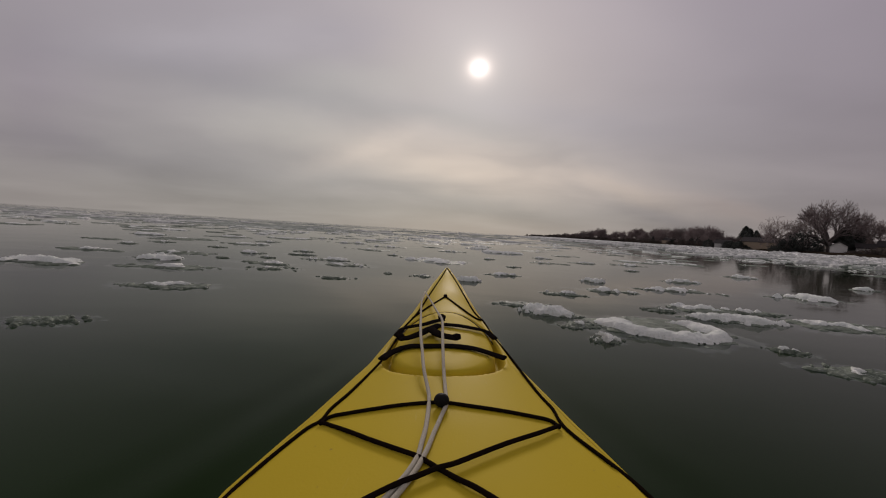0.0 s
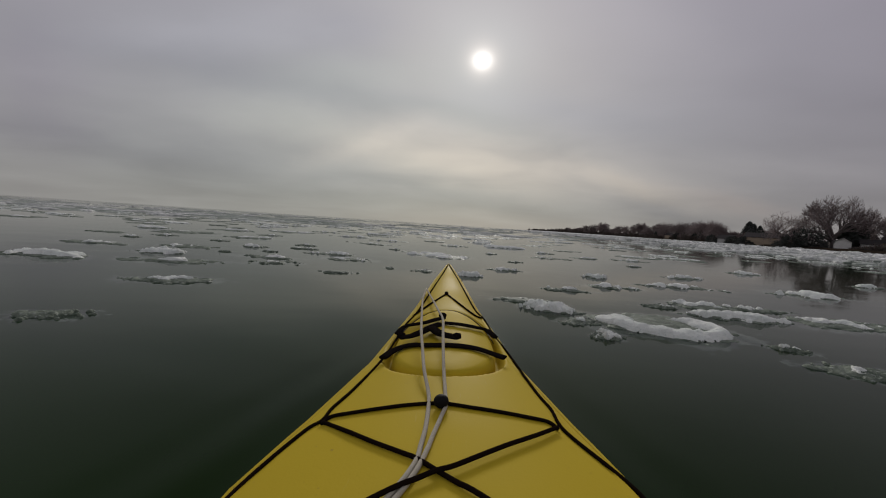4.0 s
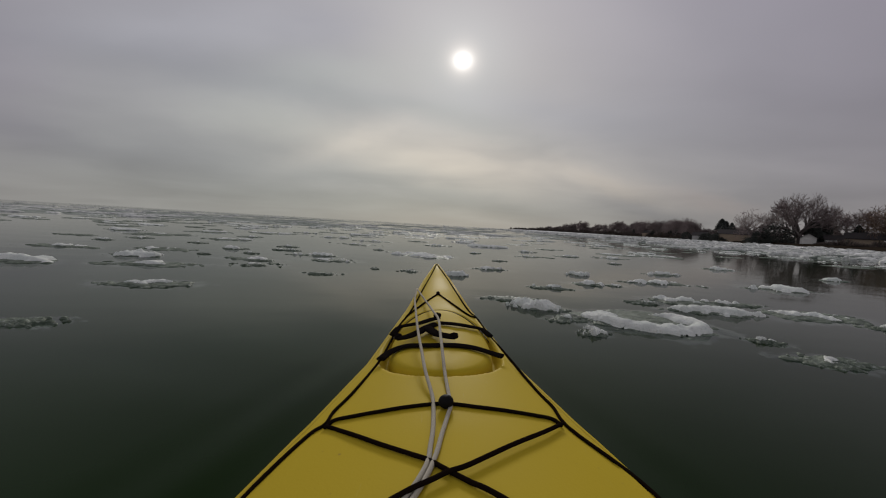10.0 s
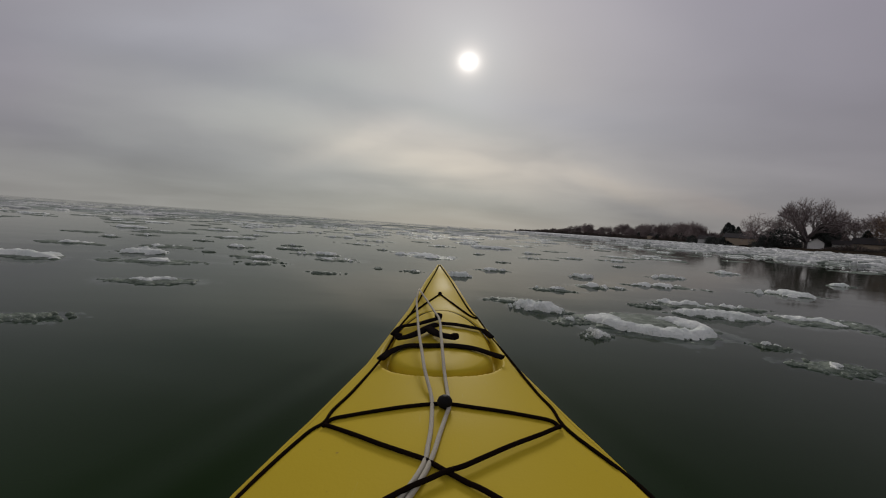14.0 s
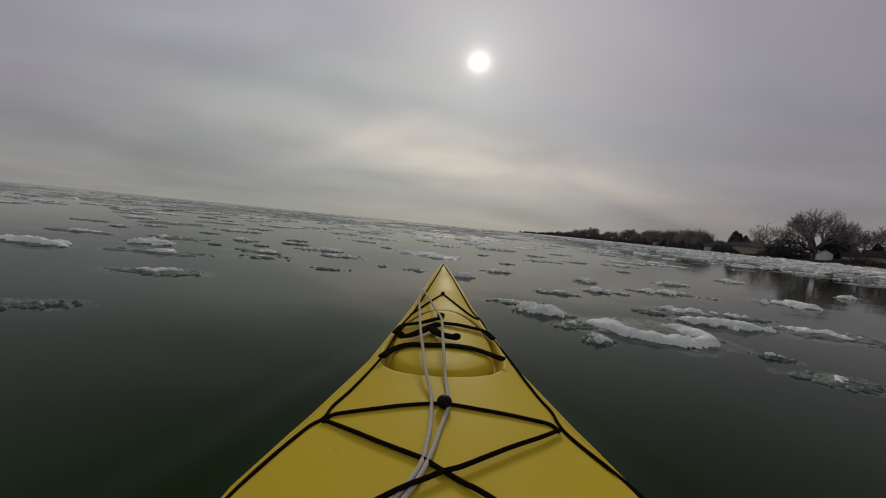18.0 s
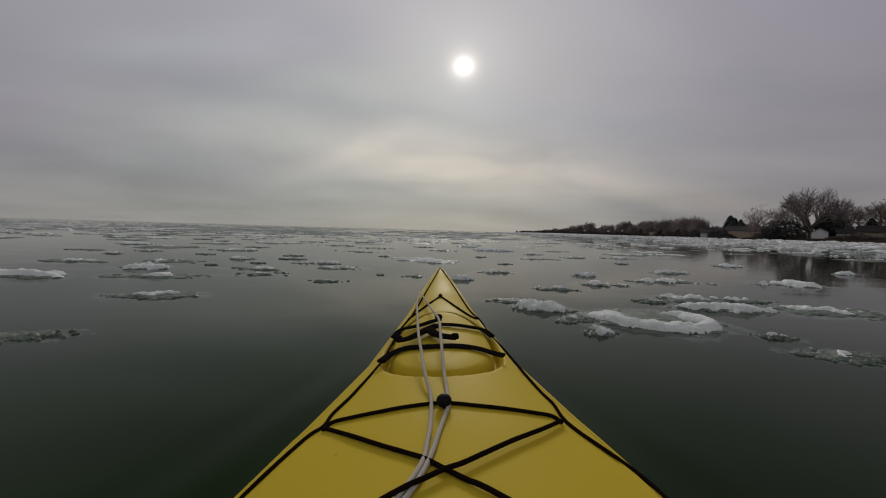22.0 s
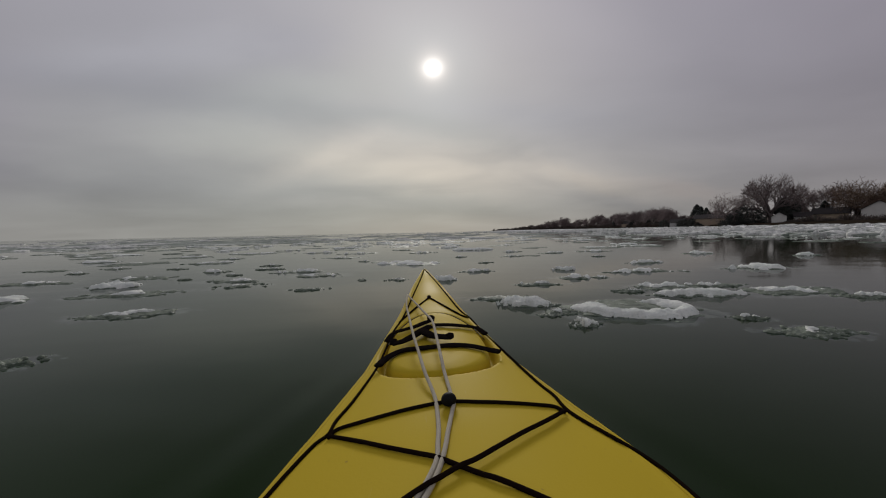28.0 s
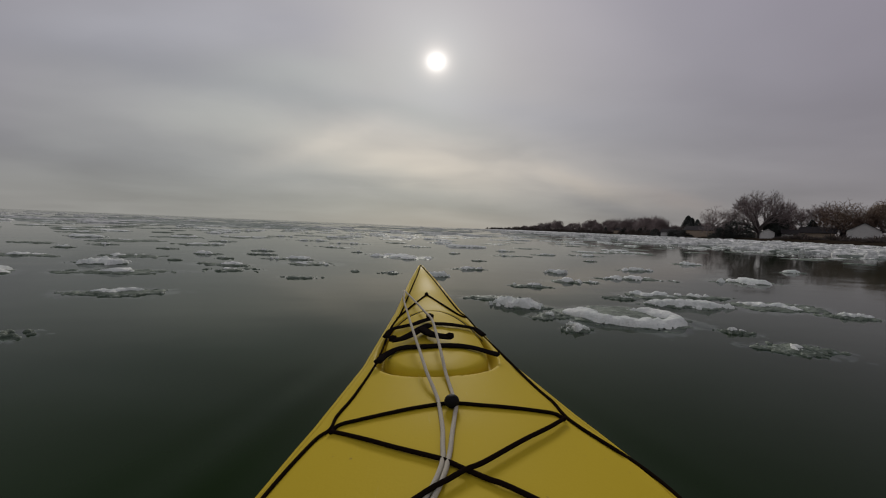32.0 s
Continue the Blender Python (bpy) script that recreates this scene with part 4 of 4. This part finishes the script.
def shelf_look(g, b):
    p = place(g)
    big = g.noise(p, 0.35, 5.0, 0.6)
    fine = g.noise(p, 4.0, 5.0, 0.65)
    c = g.mix(g.ramp(big, [(0.38, (0, 0, 0)), (0.6, (1, 1, 1))]), (0.50, 0.515, 0.515, 1), (0.80, 0.80, 0.80, 1))
    c = g.mix(g.ramp(fine, [(0.52, (0, 0, 0)), (0.72, (1, 1, 1))]), c, (0.42, 0.455, 0.46, 1))
    # colour goes whiter with height
    high = g.node("ShaderNodeSeparateXYZ", {0: p}).outputs[2]
    whiter = g.node("ShaderNodeMapRange", {0: g.math("MULTIPLY_ADD", fine, 0.3, high), 1: 0.24, 2: 0.42, 3: 0.0, 4: 0.92}).outputs[0]
    c = g.mix(whiter, c, (0.87, 0.87, 0.86, 1))
    wire(g, c, b.inputs["Base Color"])
    bump(g, b, g.math("ADD", fine, big), 0.5, 0.08)


SHELF = material("piled_shore_ice", (0.7, 0.72, 0.73), 0.8, shelf_look, gloss=0.0)
make_shelf()


def brash(count, seed, lo, hi, tall):
    r = random.Random(seed)
    out = []
    while len(out) < count:
        y = -15 + 260 * r.random() ** 1.9
        x = shelf_edge(y) + (16 + 0.13 * max(y, 0)) * r.random() ** 0.9 - 1.5 * r.random() ** 3
        if fbm(x * 0.12, y * 0.045 + 1.5, 6, 3) < 0.0:
            continue
        out.append((x, y, r.uniform(lo, hi), tall * r.uniform(0.4, 1.7)))
    return out


scatter("brash_snow", "loose white blocks of ice before the shore shelf", brash(3000, 15, 0.15, 0.85, 0.13), FAR_SNOW, 16)
scatter("brash_slush", "loose grey slush before the shore shelf", brash(1500, 25, 0.3, 1.2, 0.06), FAR_SLUSH, 17)


def slabs(count, seed, lo, hi, tall):
    """Broken slabs that lie piled on the shelf."""
    r = random.Random(seed)
    out = []
    while len(out) < count:
        y = -20 + 230 * r.random() ** 1.7
        a, b = shelf_span(y)
        t = r.random() ** 1.5
        x = a + (b - a) * t
        z = shelf_z(x, y, t)
        out.append((x, y, r.uniform(lo, hi), tall * r.uniform(0.5, 1.6), max(z, 0.0)))
    return out


scatter("shelf_slabs", "broken white slabs piled on the shore shelf", slabs(1700, 35, 0.25, 1.2, 0.14), FAR_SNOW, 36)
scatter("shelf_slush", "grey wet slabs on the shore shelf", slabs(220, 45, 0.3, 1.0, 0.07), FAR_SLUSH, 37)


# ---------------------------------------------------------------- trees
def branch(r, start, way, length, radius, level, trunk, twigs, spread, droop, fork, thin):
    """Grows one limb, which forks again and again into rising fans of twigs."""
    n = 4 if level < 3 else 3 if level < fork - 1 else 2
    path, d, p = [start.copy()], way.normalized(), start.copy()
    for i in range(n):
        d = (d + Vector((r.uniform(-1, 1), r.uniform(-1, 1), r.uniform(-0.7, 0.7) - droop * (level > 2))) * (0.11 + 0.02 * level)).normalized()
        p = p + d * (length / n)
        path.append(p.copy())
    radii = [max(radius * (1 - 0.35 * i / n), thin) for i in range(n + 1)]
    v, f = trunk if level < 3 else twigs
    tube(v, f, path, radii, 7 if level == 0 else 5 if level < 3 else 3)
    if level >= fork:
        return
    count = (5, 4, 4, 3, 3, 2, 2, 2)[level]
    turn = r.uniform(0, 6.283)
    for k in range(count):
        last = k < 2 or level == 0
        at = r.uniform(0.86, 1.0) if last and level else r.uniform(0.30, 0.85) if level else r.uniform(0.55, 1.0)
        i = min(int(at * n), n - 1)
        q = path[i].lerp(path[i + 1], at * n - i)
        axis = (path[i + 1] - path[i]).normalized()
        side = axis.orthogonal()
        side.rotate(Matrix.Rotation(turn + 6.283 * (k + r.uniform(-0.25, 0.25)) / count, 4, axis))
        lean = spread * r.uniform(0.45, 1.1) * (1.0 if level < 2 else 0.85)
        out = (axis + side * lean + Vector((0, 0, 0.10))).normalized()
        share = r.uniform(1.0, 1.25) if level == 0 else r.uniform(0.66, 0.86)
        branch(r, q, out, length * share, max(radii[i] * ((0.72 if level < 2 else 0.62) if last else 0.48) * r.uniform(0.85, 1.1), thin), level + 1, trunk, twigs, spread, droop, fork, thin)


def rounded_crown(x, y, z, height):
    """Draws stray twigs in, so that the crown keeps a rounded outline."""
    u, w = (z - 0.58 * height) / (0.42 * height), math.hypot(x, y) / (0.46 * height)
    q = math.hypot(u if u > 0 else u * 0.6, w)
    if q <= 0.86:
        return x, y, z
    f = (0.86 + 0.24 * math.tanh((q - 0.86) / 0.24)) / q
    return x * f, y * f, 0.58 * height + (z - 0.58 * height) * f if u > 0 else z


def bare_tree(seed, height, spread=0.8, droop=0.1, twig=TWIG, label="", fork=6, stems=1, thin=0.013):
    r = random.Random(seed)
    thing = new("bare_tree")
    tagged(thing, label or "leafless deciduous tree with a spreading crown", "tree", "trees along the shore")
    trunk, twigs = ([], []), ([], [])
    for s in range(stems):
        lean = Vector((r.uniform(-0.45, 0.45) * (stems > 1) + r.uniform(-0.05, 0.05), r.uniform(-0.45, 0.45) * (stems > 1), 1))
        branch(r, Vector((r.uniform(-0.5, 0.5) * (stems > 1), r.uniform(-0.5, 0.5) * (stems > 1), -0.3)), lean,
               height * (0.17 if stems == 1 else 0.15), height * 0.027, 0, trunk, twigs, spread, droop, fork, thin)
    top = max(v[2] for v in twigs[0])
    k = height / top
    for name, (v, f), mat in (("trunk", trunk, BARK), ("crown", twigs, twig)):
        v = [rounded_crown(a * k, b * k, c * k, height) for a, b, c in v] if fork > 6 or stems > 1 or thin < 0.03 else [(a * k, b * k, c * k) for a, b, c in v]
        child(name, mesh_of(name, v, f, mat), thing)
    return thing


def conifer(seed, height, label="dark green conifer on the bank"):
    r = random.Random(seed)
    thing = new("conifer")
    tagged(thing, label, "tree", "conifers on the shore")
    v, f = [], []
    tube(v, f, [Vector((0, 0, -0.3)), Vector((0, 0, height * 0.5)), Vector((0, 0, height))], [height * 0.02, height * 0.012, 0.02], 7)
    child("trunk", mesh_of("trunk", v, f, BARK), thing)
    v, f = [], []
    for k in range(760):
        t = r.random() ** 0.8
        z = height * (0.07 + 0.93 * t)
        a = r.uniform(0, 6.283)
        ca, sa = math.cos(a), math.sin(a)
        bulge = 1.0 + 1.1 * fbm(ca * 1.3 + seed, sa * 1.3, z * 0.45, 2)
        reach = height * 0.36 * (1 - t) ** 0.55 * bulge * r.uniform(0.5, 1.15) + 0.15
        w = reach * 0.20 + 0.06
        tip = (ca * reach, sa * reach, z - reach * r.uniform(0.0, 0.35))
        s = len(v)
        v += [(0, 0, z), (ca * reach * 0.6 - sa * w, sa * reach * 0.6 + ca * w, z - reach * 0.15), tip,
              (ca * reach * 0.6 + sa * w, sa * reach * 0.6 - ca * w, z - reach * 0.15), (ca * reach * 0.5, sa * reach * 0.5, z + w * 0.5)]
        f += [(s, s + 1, s + 4), (s + 1, s + 2, s + 4), (s + 2, s + 3, s + 4), (s + 3, s, s + 4), (s, s + 3, s + 2, s + 1)]
    child("crown", mesh_of("crown", v, f, NEEDLE), thing)
    return thing


def evergreen_shrub(seed, width, height, label="dark rounded evergreen shrub on the bank"):
    """A dome of leafy sprays on short crooked stems."""
    r = random.Random(seed)
    thing = new("evergreen_shrub")
    tagged(thing, label, "shrub", "shrubs on the bank")
    v, f = [], []
    for k in range(5):
        a = 1.257 * k + r.uniform(-0.4, 0.4)
        path = [Vector((0.15 * math.cos(a), 0.15 * math.sin(a), -0.2)), Vector((width * 0.12 * math.cos(a), width * 0.12 * math.sin(a), height * 0.3)),
                Vector((width * 0.27 * math.cos(a), width * 0.27 * math.sin(a), height * 0.62))]
        tube(v, f, path, [0.09, 0.06, 0.03], 5)
    child("stems", mesh_of("stems", v, f, BARK), thing)
    v, f = [], []
    for k in range(1500):
        a, t = r.uniform(0, 6.283), r.random()
        swell = 1.0 + 0.9 * fbm(math.cos(a) * 1.2 + seed, math.sin(a) * 1.2, t * 1.7, 3)
        reach = width * 0.5 * math.sqrt(max(1 - t ** 2.2, 0.02)) * swell * r.uniform(0.55, 1.05)
        p = Vector((math.cos(a) * reach, math.sin(a) * reach, height * t * swell * r.uniform(0.85, 1.05)))
        d = Vector((math.cos(a) + r.uniform(-0.7, 0.7), math.sin(a) + r.uniform(-0.7, 0.7), r.uniform(-0.1, 0.9))).normalized()
        side = d.orthogonal().normalized() * r.uniform(0.08, 0.2)
        tip = p + d * r.uniform(0.3, 0.8)
        n = len(v)
        v += [tuple(p - side), tuple(p + side), tuple(tip), tuple(p + d.cross(side) * 0.8)]
        f += [(n, n + 1, n + 2), (n + 1, n + 3, n + 2), (n + 3, n, n + 2)]
    child("foliage", mesh_of("foliage", v, f, NEEDLE, False), thing)
    return thing


def plant(ob, x, y, turn=0.0):
    ob.matrix_world = pose(x, y, land_z(x, y) - 0.05, 0, 0, turn)
    return ob


def planted(ob, x, y, turn=0.0, size=1.0):
    return copy_thing(ob, pose(x, y, land_z(x, y) - 0.05, 0, 0, turn) @ Matrix.Scale(size, 4))


def grown(y):
    """The trees are lower by the houses and taller towards the point."""
    return 0.60 + 0.12 * min(y / 200, 1) + 0.46 * min(max((y - 230) / 300, 0), 1) - 0.85 * min(max((y - 600) / 450, 0), 1)


def at_bearing(bearing, away):
    return away * math.sin(radians(bearing)), away * math.cos(radians(bearing))


# bearing, distance and width of view of the houses that show between the trees
CLEARINGS = [(35.3, 196, 0.7), (38.7, 172, 1.3), (40.3, 178, 0.9), (45.0, 141, 0.8), (46.9, 150, 0.5), (49.1, 152, 1.1), (52.4, 148, 1.1)]
LOTS = [at_bearing(bearing, away) for bearing, away, wide in CLEARINGS]

# the big trees that stand out on the bank
BROAD, WILLOWY = "large leafless tree with a broad rounded crown", "brown-twigged willow with a wide drooping crown"
plant(bare_tree(3, 15.0, 0.62, 0.0, TWIG, BROAD, 5, 2, 0.024), 104, 106.5)
plant(bare_tree(8, 11.5, 0.60, 0.0, TWIG, BROAD, 5, 1, 0.024), 112.5, 107)
plant(bare_tree(12, 11.0, 1.05, 0.1, TWIG, "low spreading leafless tree", 5, 1, 0.026), 97, 114)
plant(bare_tree(15, 12.0, 0.8, 0.0, TWIG, "", 6, 1, 0.03), 124, 108)
plant(bare_tree(19, 12.5, 1.0, 0.3, WILLOW, WILLOWY, 6, 2, 0.028), 118, 96)
plant(bare_tree(23, 13.0, 0.9, 0.3, WILLOW, WILLOWY, 6, 2, 0.028), 128, 90)
plant(bare_tree(27, 13.0, 0.9, 0.0), 128, 62)
plant(bare_tree(29, 12.0, 0.9, 0.0), 120, 40)
plant(conifer(2, 7.4), 107.6, 106.2)
plant(conifer(4, 6.2), 111.5, 106.4)
for seed, tall, x, y in ((5, 11.0, 147, 193), (6, 9.0, 150, 190), (7, 10.0, 151.5, 196), (9, 9.6, 149, 197), (11, 8.6, 144.5, 191), (13, 8.0, 142, 188)):
    plant(conifer(seed, tall), x, y)
SHRUBS = [evergreen_shrub(2, 7.0, 4.4), evergreen_shrub(3, 6.0, 3.2)]
for n, (k, az, away, size) in enumerate(((0, 42.4, 146, 1.0), (1, 41.0, 147, 1.0), (1, 37.2, 170, 0.9), (1, 46.1, 152, 0.8), (1, 35.9, 186, 0.9), (0, 33.8, 214, 0.8))):
    at = (away * math.sin(radians(az)), away * math.cos(radians(az)))
    plant(SHRUBS[k], *at) if n < 2 else planted(SHRUBS[k], *at, 57 * n, size)

# the line of trees that runs on to the point
rng = random.Random(77)
plant(bare_tree(33, 7.0, 0.7, 0.0, TWIG, "slim leafless tree behind the roofs", 6), 131, 160)
KINDS = [bare_tree(100 + i, rng.uniform(13, 19), rng.uniform(0.42, 0.66), 0.0, TWIG, "leafless tree in the line along the shore", 6, 1, 0.040)
         for i in range(6)]
first = [True] * 6
y = 128.0
while y < 1050:
    for row in range(3):
        x = shore_x(y) + 8 + row * 11 + rng.uniform(-3, 9)
        k = rng.randrange(6)
        yy = y + rng.uniform(-4, 4)
        if abs(x - 148) < 7 and abs(yy - 194) < 9 or x / yy > 0.69:
            continue
        if first[k]:
            plant(KINDS[k], x, yy, rng.uniform(0, 360))
            KINDS[k].matrix_world = KINDS[k].matrix_world @ Matrix.Scale(grown(yy), 4)
            first[k] = False
        else:
            planted(KINDS[k], x, yy, rng.uniform(0, 360), grown(yy) * rng.choice((0.35, 0.5, 0.6, 0.8, 1.0, 1.0, 1.35)))
    y += 6.0 + y * 0.026
for n in range(16):
    bearing, away = radians(33.5 + 0.62 * n + rng.uniform(-0.2, 0.2)), rng.uniform(222, 250)
    planted(KINDS[n % 6], away * math.sin(bearing), away * math.cos(bearing), 77 * n, rng.uniform(0.42, 0.62))
FIRS = [conifer(31, 7.5, "dark conifer among the shore trees"), conifer(32, 6.0, "dark conifer among the shore trees")]
spots = [(0, 9, 228), (1, 14, 262), (0, 12, 300), (1, 10, 352), (0, 16, 410), (1, 9, 146), (0, 14, 470), (1, 12, 166), (0, 30, 120), (1, 26, 104), (1, 22, 150), (0, 26, 158), (1, 16, 178), (0, 20, 186)]
for n, (k, d, y) in enumerate(spots):
    (plant if n < 2 else planted)(FIRS[k], shore_x(y) + d, y, 40 * n)


def make_scrub():
    """Hedges, shrubs and undergrowth below the trees, too many to count."""
    r = random.Random(5)
    verts, faces = [], []
    y = -40.0
    while y < 1490:
        for _ in range(3):
            d = r.uniform(5, 30)
            yy = y + r.uniform(-4, 4)
            x = shore_x(yy) + d
            z, h, w = land_z(x, yy), r.uniform(1.4, 4.6) * (1 + max(y, 0) / 900), r.uniform(1.2, 3.2)
            bearing, away = math.degrees(math.atan2(x, yy)), math.hypot(x, yy)
            if any(abs(bearing - c[0]) < c[2] and away < math.hypot(*lot) + 4 for c, lot in zip(CLEARINGS, LOTS)):
                h, w = h * 0.24, w * 0.6
            elif 60 < yy < 180 and d < 22:
                h *= 0.40
            elif yy > 700:
                h *= 1.5 - min((yy - 700) / 500, 1.0) * 0.9
            elif yy > 230:
                h *= 0.85
            for k in range(230):
                a, e = r.uniform(0, 6.283), r.random() ** 0.5
                px, py = x + w * e * math.cos(a), yy + w * e * math.sin(a)
                rise = h * (1 - 0.7 * e * e) * r.random() ** 0.6
                low, t = rise * r.uniform(0.0, 0.6), r.uniform(0, 6.283)
                q = r.uniform(0.05, 0.12) * (1 + max(y, 0) / 260)
                lx, ly = 0.35 * (px - x) + rise * r.uniform(-0.45, 0.45), 0.35 * (py - yy) + rise * r.uniform(-0.45, 0.45)
                s = len(verts)
                verts += [(px + q * math.cos(t), py + q * math.sin(t), z + low - 0.1), (px - q * math.cos(t), py - q * math.sin(t), z + low - 0.1),
                          (px + lx, py + ly, z + rise), (px + q * math.sin(t), py - q * math.cos(t), z + low - 0.1)]
                faces += [(s, s + 1, s + 2), (s + 1, s + 3, s + 2), (s + 3, s, s + 2)]
        y += 3.0 + max(y, 0) * 0.012
    ob = new("undergrowth", mesh_of("undergrowth", verts, faces, SCRUB, False))
    tagged(ob, "dark bare undergrowth and hedges below the shore trees", "undergrowth", kind="stuff")


def scrub_look(g, b):
    r = g.node("ShaderNodeNewGeometry").outputs["Random Per Island"]
    c = g.ramp(r, [(0.0, (0.085, 0.072, 0.068)), (0.5, (0.125, 0.102, 0.094)), (0.75, (0.072, 0.074, 0.060)), (1.0, (0.165, 0.122, 0.100))])
    wire(g, c, b.inputs["Base Color"])


SCRUB = material("undergrowth", (0.04, 0.034, 0.028), 0.95, scrub_look, gloss=0.0)
make_scrub()


# ---------------------------------------------------------------- houses on the bank
def house(x, y, turn, length, depth, wall_h, roof_h, wall_mat, windows, label, porch=False, chimney=False):
    """A gabled house; its front faces the lake, along its local -y."""
    thing = new("house")
    tagged(thing, label, "house", "houses along the shore")
    thing.matrix_world = pose(x, y, land_z(x, y) - 0.05, 0, 0, turn)
    l, d = length / 2, depth / 2
    # walls with their gables
    v = [(-l, -d, -0.5), (l, -d, -0.5), (l, d, -0.5), (-l, d, -0.5), (-l, -d, wall_h), (l, -d, wall_h), (l, d, wall_h), (-l, d, wall_h),
         (-l, 0, wall_h + roof_h), (l, 0, wall_h + roof_h)]
    f = [(0, 1, 5, 4), (1, 2, 6, 9, 5), (2, 3, 7, 6), (3, 0, 4, 8, 7), (4, 5, 9, 8), (6, 7, 8, 9), (3, 2, 1, 0)]
    child("wall", mesh_of("wall", v, f, wall_mat, False), thing)
    o, t = 0.35, 0.14
    slope = roof_h / d
    rv, rf = [], []
    for side in (-1, 1):
        s = len(rv)
        for xx in (-l - o, l + o):
            for yy, zz in ((0, wall_h + roof_h + 0.02), (side * (d + o), wall_h - o * slope + 0.02)):
                rv += [(xx, yy, zz), (xx, yy, zz + t)]
        rf += [(s, s + 2, s + 6, s + 4), (s + 1, s + 5, s + 7, s + 3), (s, s + 1, s + 3, s + 2), (s + 4, s + 6, s + 7, s + 5), (s + 2, s + 3, s + 7, s + 6), (s, s + 4, s + 5, s + 1)]
    roof = child("roof", mesh_of("roof", rv, rf, ROOF, False), thing)
    if chimney:
        bm = bmesh.new()
        rounded_box(bm, (0.7, 0.7, 1.9), (l * 0.4, 0.2, wall_h + roof_h + 0.35), 0.03)
        part("chimney", bm, BRICK_WALL, roof)
    for side, pos, z, w, h in windows:
        bm = bmesh.new()
        if side == "front":
            rounded_box(bm, (w + 0.24, 0.10, h + 0.24), (pos, -d - 0.03, z), 0.01)
        else:
            rounded_box(bm, (0.10, w + 0.24, h + 0.24), (-l - 0.03 if side == "left" else l + 0.03, pos, z), 0.01)
        win = part("window", bm, TRIM, thing, "white-framed window", False)
        bm = bmesh.new()
        if side == "front":
            rounded_box(bm, (w, 0.06, h), (pos, -d - 0.07, z), 0.005)
        else:
            rounded_box(bm, (0.06, w, h), (-l - 0.07 if side == "left" else l + 0.07, pos, z), 0.005)
        part("pane", bm, GLASS, win, "", False)
    bm = bmesh.new()
    rounded_box(bm, (1.0, 0.08, 2.05), (l * 0.62, -d - 0.04, 1.0), 0.01)
    part("door", bm, TRIM, thing, "", False)
    if porch:
        for k in range(4):
            bm = bmesh.new()
            rounded_box(bm, (0.14, 0.14, 2.4), (-l + 0.2 + k * (length - 0.4) / 3, -d - 1.8, 1.2), 0.01)
            part("porch_post", bm, TRIM, thing, "", False)
        bm = bmesh.new()
        rounded_box(bm, (length + 0.3, 2.2, 0.16), (0, -d - 0.95, 2.46), 0.02, None)
        part("porch_roof", bm, ROOF, thing, "", False)
    return thing


W2 = [("front", -1.4, 1.3, 0.9, 1.0), ("front", 0.1, 1.3, 0.9, 1.0), ("left", 0.0, 1.3, 0.9, 1.0), ("right", 0.0, 1.3, 0.9, 1.0)]
W4 = [("front", -4.2, 1.5, 1.5, 1.3), ("front", -1.6, 1.5, 1.2, 1.3), ("front", 1.0, 1.5, 1.2, 1.3), ("left", -1.2, 1.5, 1.0, 1.2), ("left", 1.4, 1.5, 1.0, 1.2)]
house(*LOTS[3], -131, 3.2, 3.0, 1.8, 1.0, WHITE_WALL, W2, "small white gabled cottage among the trees")
house(*LOTS[4], -40, 3.4, 3.0, 1.7, 1.0, WHITE_WALL, W2, "small white shed beside the cottage")
house(*LOTS[5], -52, 7.0, 5.5, 2.2, 1.5, TAN_WALL, W4, "low tan house with a white porch", True)
house(*LOTS[6], -140, 7.0, 6.0, 2.9, 2.0, WHITE_WALL, W4, "white gabled house with a dark roof", False, True)
house(*LOTS[1], -44, 9.0, 6.0, 2.3, 1.4, TAN_WALL, W4, "long tan house with a dark shingle roof", False, True)
house(*LOTS[2], -30, 6.5, 6.0, 2.4, 1.5, BRICK_WALL, W4, "brown brick house with a dark roof")
house(*LOTS[0], -50, 5.0, 4.5, 2.4, 1.3, GREY_WALL, W2, "small pale grey house between the hedges")
house(158, 232, -65, 10.0, 7.0, 2.8, 2.2, WHITE_WALL, W4, "pale house among the shore trees")
house(182, 318, -68, 10.0, 7.0, 2.8, 2.2, TAN_WALL, W4, "tan house among the shore trees")
house(124, 66, -120, 9.0, 7.0, 3.0, 2.4, TAN_WALL, W4, "tan house with a dark roof", True)
house(112, 38, -110, 9.0, 7.0, 3.0, 2.4, WHITE_WALL, W4, "white gabled house with a dark roof", False, True)
